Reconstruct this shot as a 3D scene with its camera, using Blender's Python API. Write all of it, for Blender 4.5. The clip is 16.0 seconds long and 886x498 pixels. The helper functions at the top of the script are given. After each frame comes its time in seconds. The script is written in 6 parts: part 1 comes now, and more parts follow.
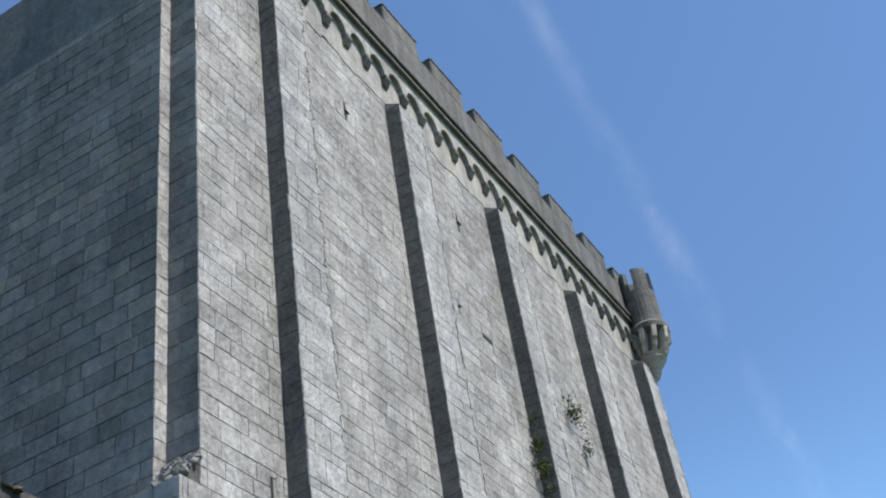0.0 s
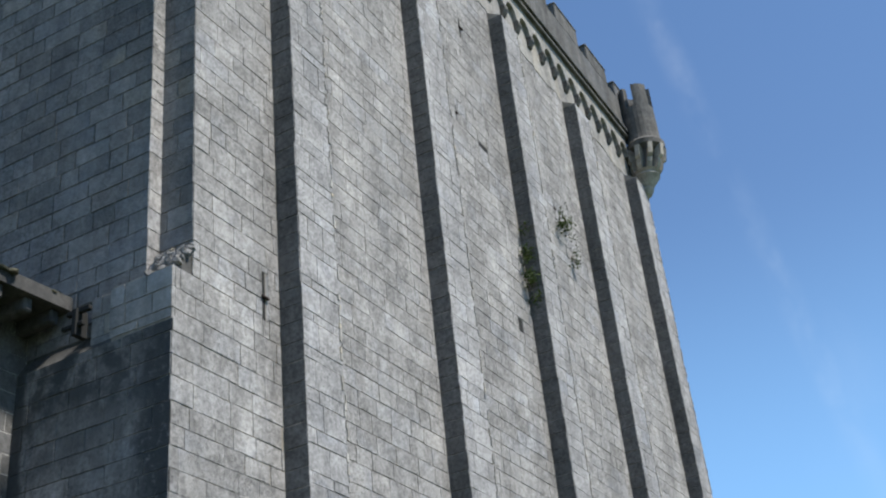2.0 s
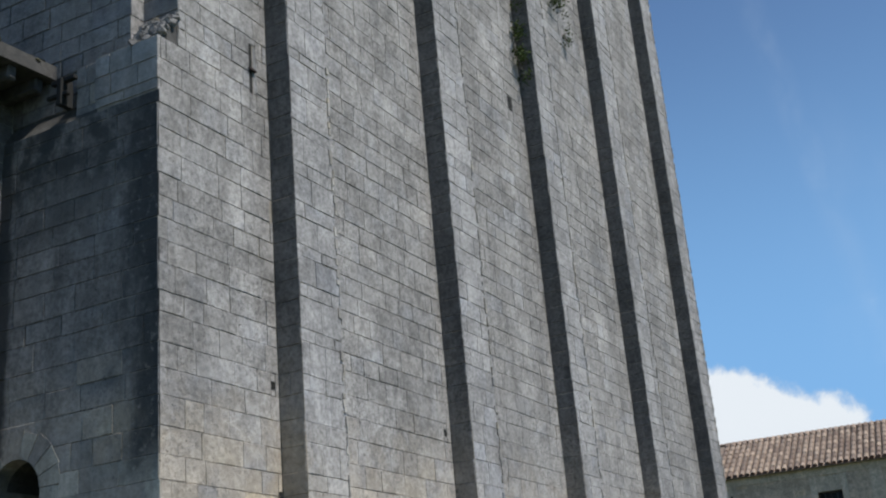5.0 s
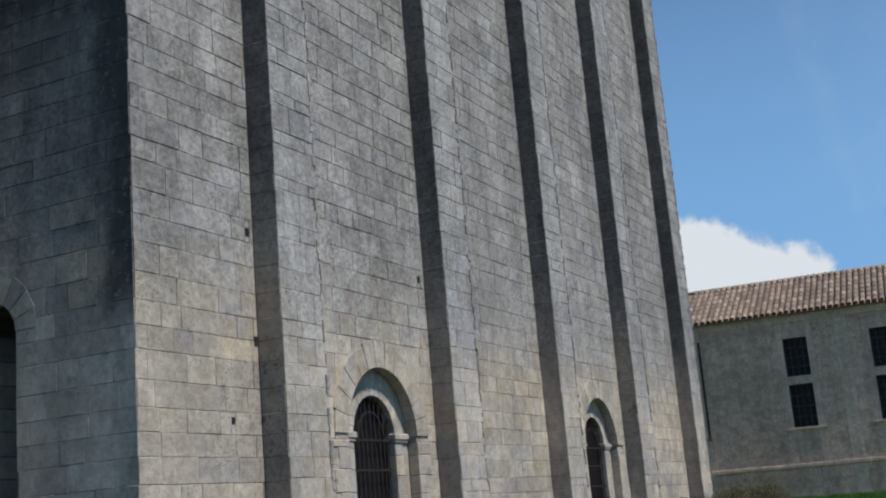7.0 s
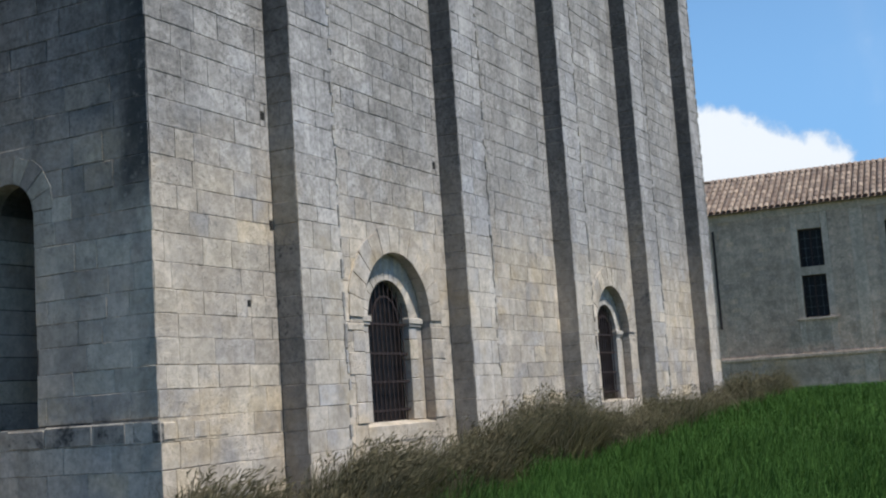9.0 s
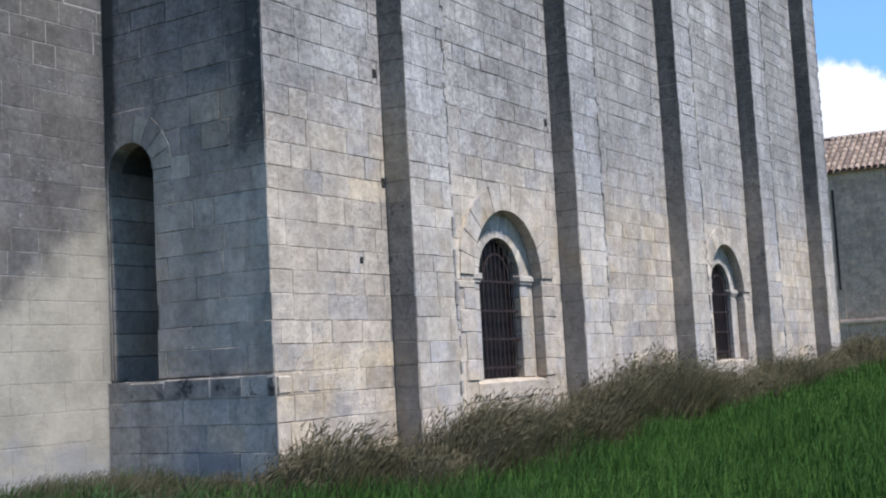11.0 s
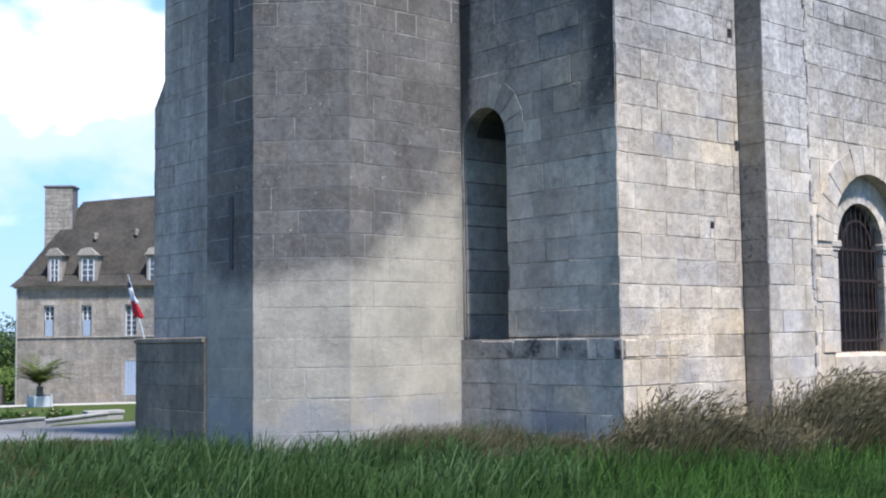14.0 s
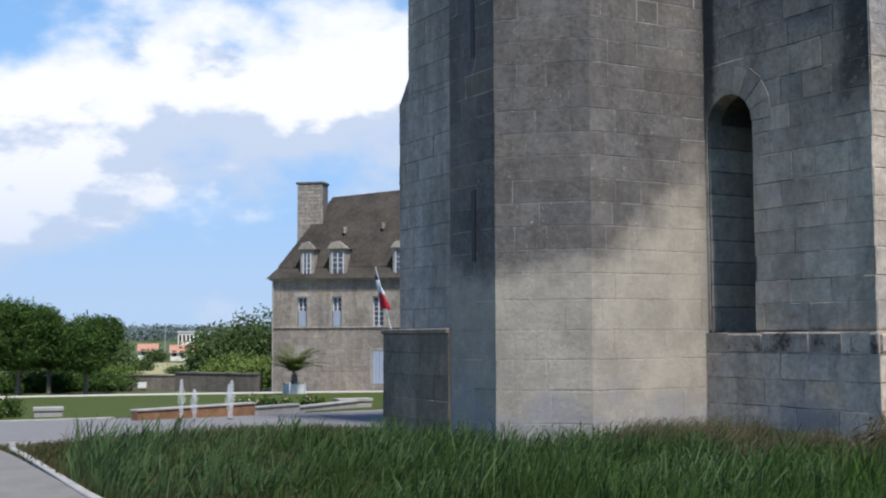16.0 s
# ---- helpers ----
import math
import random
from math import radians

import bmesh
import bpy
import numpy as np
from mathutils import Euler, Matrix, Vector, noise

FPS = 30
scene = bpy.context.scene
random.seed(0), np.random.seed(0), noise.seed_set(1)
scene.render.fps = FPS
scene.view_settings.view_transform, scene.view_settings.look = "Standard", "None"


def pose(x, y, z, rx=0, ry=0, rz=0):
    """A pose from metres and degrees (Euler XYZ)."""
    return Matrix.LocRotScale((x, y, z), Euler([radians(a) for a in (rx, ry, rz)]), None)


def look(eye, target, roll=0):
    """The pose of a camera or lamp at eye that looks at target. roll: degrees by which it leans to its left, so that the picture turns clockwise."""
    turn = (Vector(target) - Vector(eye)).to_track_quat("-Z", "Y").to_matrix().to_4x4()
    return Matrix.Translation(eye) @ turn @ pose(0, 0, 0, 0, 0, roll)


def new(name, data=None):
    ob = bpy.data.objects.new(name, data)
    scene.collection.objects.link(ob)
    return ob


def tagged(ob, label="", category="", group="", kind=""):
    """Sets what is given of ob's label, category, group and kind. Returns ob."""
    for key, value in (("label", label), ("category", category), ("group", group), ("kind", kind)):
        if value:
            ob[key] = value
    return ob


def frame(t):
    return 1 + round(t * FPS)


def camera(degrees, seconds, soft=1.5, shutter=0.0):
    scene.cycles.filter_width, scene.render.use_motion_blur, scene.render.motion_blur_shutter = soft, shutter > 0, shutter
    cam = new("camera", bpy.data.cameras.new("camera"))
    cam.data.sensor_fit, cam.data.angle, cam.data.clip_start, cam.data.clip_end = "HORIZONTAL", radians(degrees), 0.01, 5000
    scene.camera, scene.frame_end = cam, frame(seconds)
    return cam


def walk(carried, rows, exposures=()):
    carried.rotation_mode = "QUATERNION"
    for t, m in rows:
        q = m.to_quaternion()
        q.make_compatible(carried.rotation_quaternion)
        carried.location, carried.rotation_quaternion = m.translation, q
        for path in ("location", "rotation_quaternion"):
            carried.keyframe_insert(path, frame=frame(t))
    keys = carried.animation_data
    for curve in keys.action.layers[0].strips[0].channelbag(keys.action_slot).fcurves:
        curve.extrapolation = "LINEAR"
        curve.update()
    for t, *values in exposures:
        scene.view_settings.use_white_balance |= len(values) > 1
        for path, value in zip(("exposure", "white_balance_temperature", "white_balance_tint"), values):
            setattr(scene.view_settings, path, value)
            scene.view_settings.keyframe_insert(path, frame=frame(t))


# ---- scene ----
EYE = (0.0, 0.0, 1.6)
# seconds, and the camera's turn in degrees; it stands in one spot
TURNS = [
    (0.0, 129.657, 7.769, -58.536),
    (0.5, 127.484, 6.457, -60.166),
    (1.0, 124.857, 5.659, -60.519),
    (1.5, 122.616, 5.441, -60.449),
    (2.0, 120.326, 5.484, -60.419),
    (2.5, 118.577, 5.552, -60.890),
    (3.0, 116.770, 5.454, -61.163),
    (3.2, 115.658, 5.420, -61.533),
    (5.3, 108.642, 4.718, -61.788),
    (5.5, 107.780, 4.673, -62.223),
    (6.0, 105.951, 4.438, -62.166),
    (6.5, 104.204, 4.453, -62.237),
    (7.0, 102.513, 4.691, -62.702),
    (7.5, 100.985, 4.741, -63.220),
    (8.0, 99.909, 4.191, -63.081),
    (8.5, 98.312, 4.055, -62.755),
    (8.7, 97.683, 3.927, -62.621),
    (10.8, 95.792, 3.375, -57.570),
    (11.0, 95.526, 3.089, -56.953),
    (11.5, 94.825, 1.744, -55.882),
    (12.0, 94.645, 1.442, -54.241),
    (12.5, 94.327, 1.568, -51.113),
    (13.0, 94.576, 1.481, -46.909),
    (13.5, 94.610, 1.200, -43.734),
    (14.0, 94.343, 0.708, -40.795),
    (14.5, 94.212, 0.319, -37.688),
    (15.0, 94.284, 0.615, -34.493),
    (15.5, 94.233, 0.582, -31.359),
    (16.0, 94.060, 0.263, -29.482),
]
# the clip brightens and darkens on its way: seconds, stops
EXPOSURE = [(0.0, 0.72), (3.0, 0.36), (5.5, -0.02), (7.0, -0.15), (8.5, 0.08), (11.0, 0.47), (12.5, 0.64), (14.0, 0.82), (14.5, 0.86), (15.0, 0.82), (16.0, 0.30)]
cam = camera(40.0, 16.0, soft=2.15)
walk(cam, [(t, pose(*EYE, rx, ry, rz)) for t, rx, ry, rz in TURNS],
     exposures=[(t, e, 6150 if t < 9 else 5850 if t < 15.5 else 6250, 7 if t < 9 else 12) for t, e in EXPOSURE])

# ---- world and sun ----
SUN_AZ = radians(-91)      # direction of the sun, counter-clockwise from +X
SUN_EL = radians(61)


def world_sky():
    w = bpy.data.worlds.new("sky")
    scene.world = w
    w.use_nodes = True
    nt = w.node_tree
    nd = nt.nodes
    nd.clear()

    def math(op, a, b=None, clamp=False):
        n = nd.new("ShaderNodeMath")
        n.operation, n.use_clamp = op, clamp
        for i, v in enumerate((a, b)):
            if v is None:
                continue
            if isinstance(v, (int, float)):
                n.inputs[i].default_value = v
            else:
                nt.links.new(v, n.inputs[i])
        return n.outputs[0]

    def ramp(v, lo, hi):
        n = nd.new("ShaderNodeMapRange")
        n.interpolation_type = "SMOOTHSTEP"
        nt.links.new(v, n.inputs[0])
        n.inputs[1].default_value, n.inputs[2].default_value = lo, hi
        return n.outputs[0]

    def dot(v, az, el):
        n = nd.new("ShaderNodeVectorMath")
        n.operation = "DOT_PRODUCT"
        nt.links.new(v, n.inputs[0])
        a, e = radians(az), radians(el)
        n.inputs[1].default_value = (np.cos(a) * np.cos(e), np.sin(a) * np.cos(e), np.sin(e))
        return n.outputs["Value"]

    def cloud_noise(scale, detail, rough, stretch, off, distort=0.0):
        m = nd.new("ShaderNodeMapping")
        nt.links.new(tc, m.inputs[0])
        m.inputs["Scale"].default_value = stretch
        m.inputs["Location"].default_value = off
        n = nd.new("ShaderNodeTexNoise")
        nt.links.new(m.outputs[0], n.inputs["Vector"])
        n.inputs["Scale"].default_value = scale
        n.inputs["Detail"].default_value = detail
        n.inputs["Roughness"].default_value = rough
        n.inputs["Distortion"].default_value = distort
        return n.outputs[0]

    tc = nd.new("ShaderNodeTexCoord").outputs["Generated"]
    sky = nd.new("ShaderNodeTexSky")
    sky.sky_type, sky.sun_disc = "NISHITA", False
    sky.sun_elevation, sky.sun_rotation = SUN_EL, radians(90) - SUN_AZ
    sky.air_density, sky.dust_density, sky.ozone_density = 1.0, 0.05, 4.6
    sep = nd.new("ShaderNodeSeparateXYZ")
    nt.links.new(tc, sep.inputs[0])
    up = sep.outputs[2]
    # cumulus bank over the open country, thinning out towards the zenith
    n1 = cloud_noise(4.6, 12, 0.52, (1, 1, 1.7), (3.1, 1.9, 0.4))
    n1up = cloud_noise(4.6, 12, 0.52, (1, 1, 1.7), (3.1, 1.9, 0.47))
    relief = math("SUBTRACT", n1, n1up)
    bank = ramp(dot(tc, 80, 6), 0.62, 0.97)
    low = ramp(up, 0.50, 0.16)
    haze = math("MULTIPLY", ramp(up, 0.13, 0.03), 0.15)
    level = math("SUBTRACT", math("ADD", n1, math("MULTIPLY", math("MULTIPLY", bank, low), 0.31)), haze)
    c1 = ramp(level, 0.68, 0.82)
    # one cumulus over the tiled wing
    n2 = cloud_noise(13.0, 9, 0.6, (1, 1, 1), (1.0, 5.0, 2.0))
    wob = math("MULTIPLY", math("SUBTRACT", n2, 0.5), 0.006)
    da = math("SUBTRACT", math("ADD", dot(tc, 14.0, 8.2), wob), 0.99745)
    db = math("SUBTRACT", math("ADD", dot(tc, 10.8, 9.2), wob), 0.99925)
    c2 = ramp(math("MAXIMUM", da, db), -0.0004, 0.0005)
    # high thin streaks
    n3 = cloud_noise(2.2, 6, 0.6, (1, 1, 0.4), (7.0, 2.0, 1.0), 0.4)
    c3 = math("MULTIPLY", ramp(n3, 0.52, 0.80), 0.09)
    # an old vapour trail that has spread
    nt_ = cloud_noise(16, 4, 0.6, (1, 1, 0.5), (2, 2, 2))
    trail = math("ABSOLUTE", math("ADD", dot(tc, 94.73, -9.63), math("MULTIPLY", math("SUBTRACT", nt_, 0.5), 0.012)))
    c4 = math("MULTIPLY", ramp(trail, 0.016, 0.0), math("MULTIPLY", ramp(nt_, 0.38, 0.72), 0.08))
    c3 = math("ADD", c3, c4)
    cl = math("MAXIMUM", math("MAXIMUM", c1, c2), c3)
    # cloud colour: white tops, blue-grey undersides
    n4 = cloud_noise(5.4, 8, 0.6, (1, 1, 2.8), (1.4, 0.3, 0.9))
    tone = nd.new("ShaderNodeMix")
    tone.data_type = "RGBA"
    nt.links.new(math("MAXIMUM", ramp(math("ADD", math("MULTIPLY", relief, 3.0), n4), 0.38, 0.60), c2), tone.inputs[0])
    tone.inputs[6].default_value = (4.5, 5.2, 6.3, 1)
    tone.inputs[7].default_value = (7.4, 7.5, 7.7, 1)
    mix = nd.new("ShaderNodeMix")
    mix.data_type = "RGBA"
    nt.links.new(cl, mix.inputs[0])
    # summer haze that pales the blue towards the horizon
    pale = nd.new("ShaderNodeMix")
    pale.data_type = "RGBA"
    nt.links.new(math("MULTIPLY", ramp(up, 0.53, 0.16), 0.80), pale.inputs[0])
    nt.links.new(sky.outputs[0], pale.inputs[6])
    pale.inputs[7].default_value = (2.1, 4.2, 7.2, 1)
    nt.links.new(pale.outputs[2], mix.inputs[6])
    nt.links.new(tone.outputs[2], mix.inputs[7])
    # bluish haze low over the country
    hz = nd.new("ShaderNodeMix")
    hz.data_type = "RGBA"
    nt.links.new(math("MULTIPLY", ramp(up, 0.18, 0.01), 0.72), hz.inputs[0])
    nt.links.new(mix.outputs[2], hz.inputs[6])
    hz.inputs[7].default_value = (3.7, 4.7, 6.1, 1)
    mix = hz
    bg = nd.new("ShaderNodeBackground")
    bg.inputs[1].default_value = 0.11
    nt.links.new(mix.outputs[2], bg.inputs[0])
    out = nd.new("ShaderNodeOutputWorld")
    nt.links.new(bg.outputs[0], out.inputs[0])


world_sky()
sun = new("sun", bpy.data.lights.new("sun", "SUN"))
sun.data.energy, sun.data.angle, sun.data.color = 5.0, radians(5.0), (1.0, 0.94, 0.85)
sun.matrix_world = look((np.cos(SUN_AZ) * np.cos(SUN_EL) * 60, np.sin(SUN_AZ) * np.cos(SUN_EL) * 60, np.sin(SUN_EL) * 60), (0, 0, 0))


# ---- materials ----
class Nodes:
    """A material under construction."""

    def __init__(self, name, rough=0.85, metal=0.0, spec=0.3):
        self.m = bpy.data.materials.new(name)
        self.m.use_nodes = True
        self.t = self.m.node_tree
        self.b = self.t.nodes["Principled BSDF"]
        self.b.inputs["Roughness"].default_value = rough
        self.b.inputs["Metallic"].default_value = metal
        self.b.inputs["Specular IOR Level"].default_value = spec
        self.pos = self.t.nodes.new("ShaderNodeNewGeometry").outputs["Position"]

    def node(self, kind, **kw):
        n = self.t.nodes.new(kind)
        for k, v in kw.items():
            setattr(n, k, v)
        return n

    def link(self, a, b):
        self.t.links.new(a, b)

    def put(self, sock, v):
        if isinstance(v, (int, float, tuple)):
            sock.default_value = v
        else:
            self.link(v, sock)

    def noise(self, scale, detail=4, rough=0.55, stretch=(1, 1, 1), off=(0, 0, 0), distort=0.0):
        m = self.node("ShaderNodeMapping")
        self.link(self.pos, m.inputs[0])
        m.inputs["Scale"].default_value, m.inputs["Location"].default_value = stretch, off
        n = self.node("ShaderNodeTexNoise")
        self.link(m.outputs[0], n.inputs["Vector"])
        n.inputs["Scale"].default_value, n.inputs["Detail"].default_value = scale, detail
        n.inputs["Roughness"].default_value, n.inputs["Distortion"].default_value = rough, distort
        return n.outputs[0]

    def ramp(self, v, lo, hi, a=0.0, b=1.0):
        n = self.node("ShaderNodeMapRange", interpolation_type="SMOOTHSTEP")
        self.put(n.inputs[0], v)
        for i, x in enumerate((lo, hi, a, b)):
            n.inputs[i + 1].default_value = x
        return n.outputs[0]

    def math(self, op, a, b=0.0):
        n = self.node("ShaderNodeMath", operation=op)
        self.put(n.inputs[0], a)
        self.put(n.inputs[1], b)
        return n.outputs[0]

    def mix(self, f, a, b, blend="MIX"):
        n = self.node("ShaderNodeMix", data_type="RGBA", blend_type=blend)
        self.put(n.inputs[0], f)
        self.put(n.inputs[6], a if not isinstance(a, tuple) else (*a, 1))
        self.put(n.inputs[7], b if not isinstance(b, tuple) else (*b, 1))
        return n.outputs[2]

    def random(self):
        """A number for each piece: an object of its own, or an island of a joined mesh."""
        g = self.node("ShaderNodeNewGeometry").outputs["Random Per Island"]
        o = self.node("ShaderNodeObjectInfo").outputs["Random"]
        return self.math("FRACT", self.math("ADD", g, o))

    def xyz(self):
        s = self.node("ShaderNodeSeparateXYZ")
        self.link(self.pos, s.inputs[0])
        return s.outputs

    def bump(self, h, dist, strength=0.7):
        n = self.node("ShaderNodeBump")
        n.inputs["Distance"].default_value, n.inputs["Strength"].default_value = dist, strength
        self.link(h, n.inputs["Height"])
        self.link(n.outputs[0], self.b.inputs["Normal"])

    def done(self, color):
        self.put(self.b.inputs["Base Color"], color if not isinstance(color, tuple) else (*color, 1))
        return self.m


def limestone(name, clean, grey, dark, band=None, lichen=0.35, streak=0.5, grain=0.012, spots=0.0, stain=False, vary=1.0, pale_below=None, damp=None):
    """Weathered ashlar: grey skin, pitting, dark lichen; band: height under which the stone is cleaner."""
    clean, grey = [tuple(c * k for c, k in zip(v, (1.01, 0.982, 0.99))) for v in (clean, grey)]
    n = Nodes(name, 0.92, spec=0.15)
    r = n.random()
    big = n.noise(0.35, 5, 0.6)
    mid = n.noise(1.7, 6, 0.62, off=(3, 1, 7))
    fine = n.noise(14, 6, 0.65)
    pit = n.noise(38, 3, 0.7, off=(1, 1, 4))
    run = n.noise(2.4, 5, 0.6, stretch=(1, 1, 0.12))
    g = n.ramp(n.math("ADD", n.math("MULTIPLY", big, 0.7), n.math("MULTIPLY", mid, 0.5)), 0.42, 0.78)
    if band:
        z = n.math("ADD", n.xyz()[2], n.math("MULTIPLY", n.math("SUBTRACT", mid, 0.5), 2.4))
        z = n.math("ADD", z, n.math("MULTIPLY", n.math("SUBTRACT", r, 0.5), 0.5 * vary))
        g = n.math("MAXIMUM", n.math("MULTIPLY", g, 0.55), n.ramp(z, band[0], band[1]))
    col = n.mix(g, clean, grey)
    r2 = n.math("FRACT", n.math("MULTIPLY", r, 7.31))
    cool = n.math("MULTIPLY", n.ramp(r2, 0.45, 0.95), n.ramp(n.noise(0.9, 4, 0.6, off=(2, 9, 5)), 0.42, 0.62))
    col = n.mix(n.math("MULTIPLY", cool, 0.42 * vary), col, tuple(c * k for c, k in zip(grey, (1.02, 1.09, 1.22))))
    if band:
        # cleaner faces stay cream, some with ochre patches that cross the joints
        low = n.math("SUBTRACT", 1.0, g)
        pale = n.math("MULTIPLY", n.math("MULTIPLY", n.ramp(r2, 0.45, 0.05), 0.5 * vary), low)
        col = n.mix(pale, col, tuple(min(0.66, c * 1.12) for c in clean))
        ochre = n.math("MULTIPLY", n.ramp(n.noise(0.75, 5, 0.65, off=(11, 4, 2)), 0.52, 0.68), low)
        col = n.mix(n.math("MULTIPLY", ochre, 0.6), col, (clean[0] * 0.95, clean[1] * 0.86, clean[2] * 0.66))
    warm = n.mix(n.math("MULTIPLY", n.ramp(r, 0.93, 0.99), n.math("SUBTRACT", 0.55 * vary, n.math("MULTIPLY", g, 0.53 * vary))), col, (clean[0] * 1.0, clean[1] * 0.90, clean[2] * 0.68))
    shade = n.math("ADD", n.ramp(r, 0.0, 1.0, 1.0 - 0.13 * vary, 1.0 + 0.07 * vary), n.ramp(n.math("ABSOLUTE", n.math("SUBTRACT", r, 0.31)), 0.03, 0.015, 0.0, 0.08 * vary))
    blot = n.math("MULTIPLY", n.ramp(mid, 0.30, 0.70, 0.76, 1.12), n.ramp(n.noise(5.2, 5, 0.65, off=(6, 2, 3)), 0.3, 0.7, 0.84, 1.12))
    shade = n.math("MULTIPLY", shade, blot)
    rough = n.math("MULTIPLY", n.ramp(fine, 0.28, 0.72, -0.26, 0.16), n.ramp(g, 0.0, 1.0, 0.5, 1.35))
    val = n.math("MULTIPLY", shade, n.math("ADD", rough, 1.0))
    if band:
        # weather stains: broad, soft, drawn down the wall
        wash = n.noise(0.55, 7, 0.68, stretch=(1, 1, 0.35), off=(5, 3, 8), distort=0.6)
        val = n.math("MULTIPLY", val, n.math("ADD", n.math("MULTIPLY", n.ramp(wash, 0.36, 0.60, -0.16, 0.08), g), 1.0))
    val = n.math("MULTIPLY", val, n.ramp(run, 0.3, 0.7, 1.0 - 0.35 * streak, 1.06))
    hue = n.node("ShaderNodeHueSaturation")
    n.link(warm, hue.inputs["Color"])
    n.link(val, hue.inputs["Value"])
    li = n.ramp(n.math("ADD", n.math("MULTIPLY", mid, 0.6), n.math("MULTIPLY", fine, 0.5)), 0.58, 0.70)
    li = n.math("MULTIPLY", li, n.ramp(big, 0.40, 0.66, 0.15, 1.0))
    col = n.mix(n.math("MULTIPLY", li, lichen), hue.outputs[0], dark)
    pits = n.ramp(pit, 0.60, 0.68)
    pits = n.math("MULTIPLY", pits, n.ramp(n.noise(0.8, 4, 0.6, off=(8, 8, 1)), 0.46, 0.62, 0.12, 1.0))
    col = n.mix(n.math("MULTIPLY", pits, 0.75), col, dark)
    if band:
        # grey lichen speckle, thick in some patches and absent in others
        speck = n.ramp(n.noise(17, 4, 0.7, off=(4, 7, 2)), 0.54, 0.63)
        speck = n.math("MULTIPLY", speck, n.ramp(n.noise(0.42, 5, 0.65, off=(9, 1, 6)), 0.47, 0.60, 0.08, 1.0))
        col = n.mix(n.math("MULTIPLY", n.math("MULTIPLY", speck, n.ramp(g, 0.1, 0.8, 0.25, 1.0)), 0.62), col, dark)
    if damp:
        # a blue-grey damp patch spreading through the joints
        d2 = n.node("ShaderNodeVectorMath", operation="DISTANCE")
        n.link(n.pos, d2.inputs[0])
        d2.inputs[1].default_value = damp[:3]
        wet = n.math("ADD", d2.outputs["Value"], n.math("MULTIPLY", n.math("SUBTRACT", mid, 0.5), 0.9))
        col = n.mix(n.ramp(wet, damp[3], damp[3] * 0.45, 0.0, 0.7), col, (0.24, 0.24, 0.26))
    if stain:
        # black lichen crust along the outer angle, ragged at its edge
        y, z = n.xyz()[1], n.xyz()[2]
        e = n.math("ADD", y, n.math("MULTIPLY", n.math("SUBTRACT", n.noise(1.1, 6, 0.65, stretch=(1, 1, 0.45), off=(2, 5, 1)), 0.5), 1.7))
        e = n.math("MULTIPLY", n.ramp(e, 10.62, 10.15), n.ramp(n.math("ADD", z, n.math("MULTIPLY", mid, 1.2)), 4.6, 5.4))
        e = n.math("MULTIPLY", e, n.ramp(n.noise(9, 5, 0.7, off=(3, 3, 3)), 0.26, 0.47))
        e2 = n.math("MULTIPLY", n.ramp(n.math("ADD", z, n.math("MULTIPLY", big, 3.0)), 9.0, 10.6), n.ramp(mid, 0.38, 0.55))
        # a dark streak in the angle with the turret, and a crusted end to the ledge
        e3 = n.math("MULTIPLY", n.ramp(n.math("ADD", y, n.math("MULTIPLY", mid, 0.35)), 12.56, 12.72), n.ramp(n.math("ADD", z, mid), 4.2, 5.6))
        e4 = n.math("MULTIPLY", n.ramp(n.math("ABSOLUTE", n.math("SUBTRACT", z, 1.5)), 0.22, 0.12), n.ramp(n.math("ADD", n.math("MULTIPLY", mid, 0.7), n.math("MULTIPLY", fine, 0.3)), 0.48, 0.60))
        col = n.mix(n.math("MULTIPLY", n.math("MAXIMUM", n.math("MAXIMUM", e, e2), n.math("MAXIMUM", e3, e4)), 0.9), col, dark)
    if pale_below:
        # paler stone low down, its upper edge climbing towards the wall
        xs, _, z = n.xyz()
        edge = n.math("ADD", pale_below[0], n.math("MULTIPLY", n.math("MAXIMUM", n.math("SUBTRACT", xs, 9.5), 0.0), pale_below[1]))
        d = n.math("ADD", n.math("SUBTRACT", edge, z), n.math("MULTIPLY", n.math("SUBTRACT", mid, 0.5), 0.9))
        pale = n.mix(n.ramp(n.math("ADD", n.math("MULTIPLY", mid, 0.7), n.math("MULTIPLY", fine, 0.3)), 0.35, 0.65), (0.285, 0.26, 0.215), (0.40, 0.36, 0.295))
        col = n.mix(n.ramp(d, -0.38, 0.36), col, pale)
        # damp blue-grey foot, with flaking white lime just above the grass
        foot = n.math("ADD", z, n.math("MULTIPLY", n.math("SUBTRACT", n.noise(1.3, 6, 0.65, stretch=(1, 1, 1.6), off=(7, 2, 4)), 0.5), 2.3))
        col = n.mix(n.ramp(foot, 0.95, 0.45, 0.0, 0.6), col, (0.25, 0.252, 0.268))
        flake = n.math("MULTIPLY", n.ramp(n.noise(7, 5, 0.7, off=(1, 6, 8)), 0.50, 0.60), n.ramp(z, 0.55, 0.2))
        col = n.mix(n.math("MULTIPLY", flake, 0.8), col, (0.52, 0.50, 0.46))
    if spots:
        sp = n.ramp(n.noise(22, 3, 0.6, off=(9, 2, 2)), 0.655, 0.70)
        sp = n.math("MULTIPLY", sp, n.ramp(n.noise(1.3, 3, off=(4, 4, 1)), 0.42, 0.6))
        col = n.mix(n.math("MULTIPLY", sp, spots), col, (0.50, 0.48, 0.42))
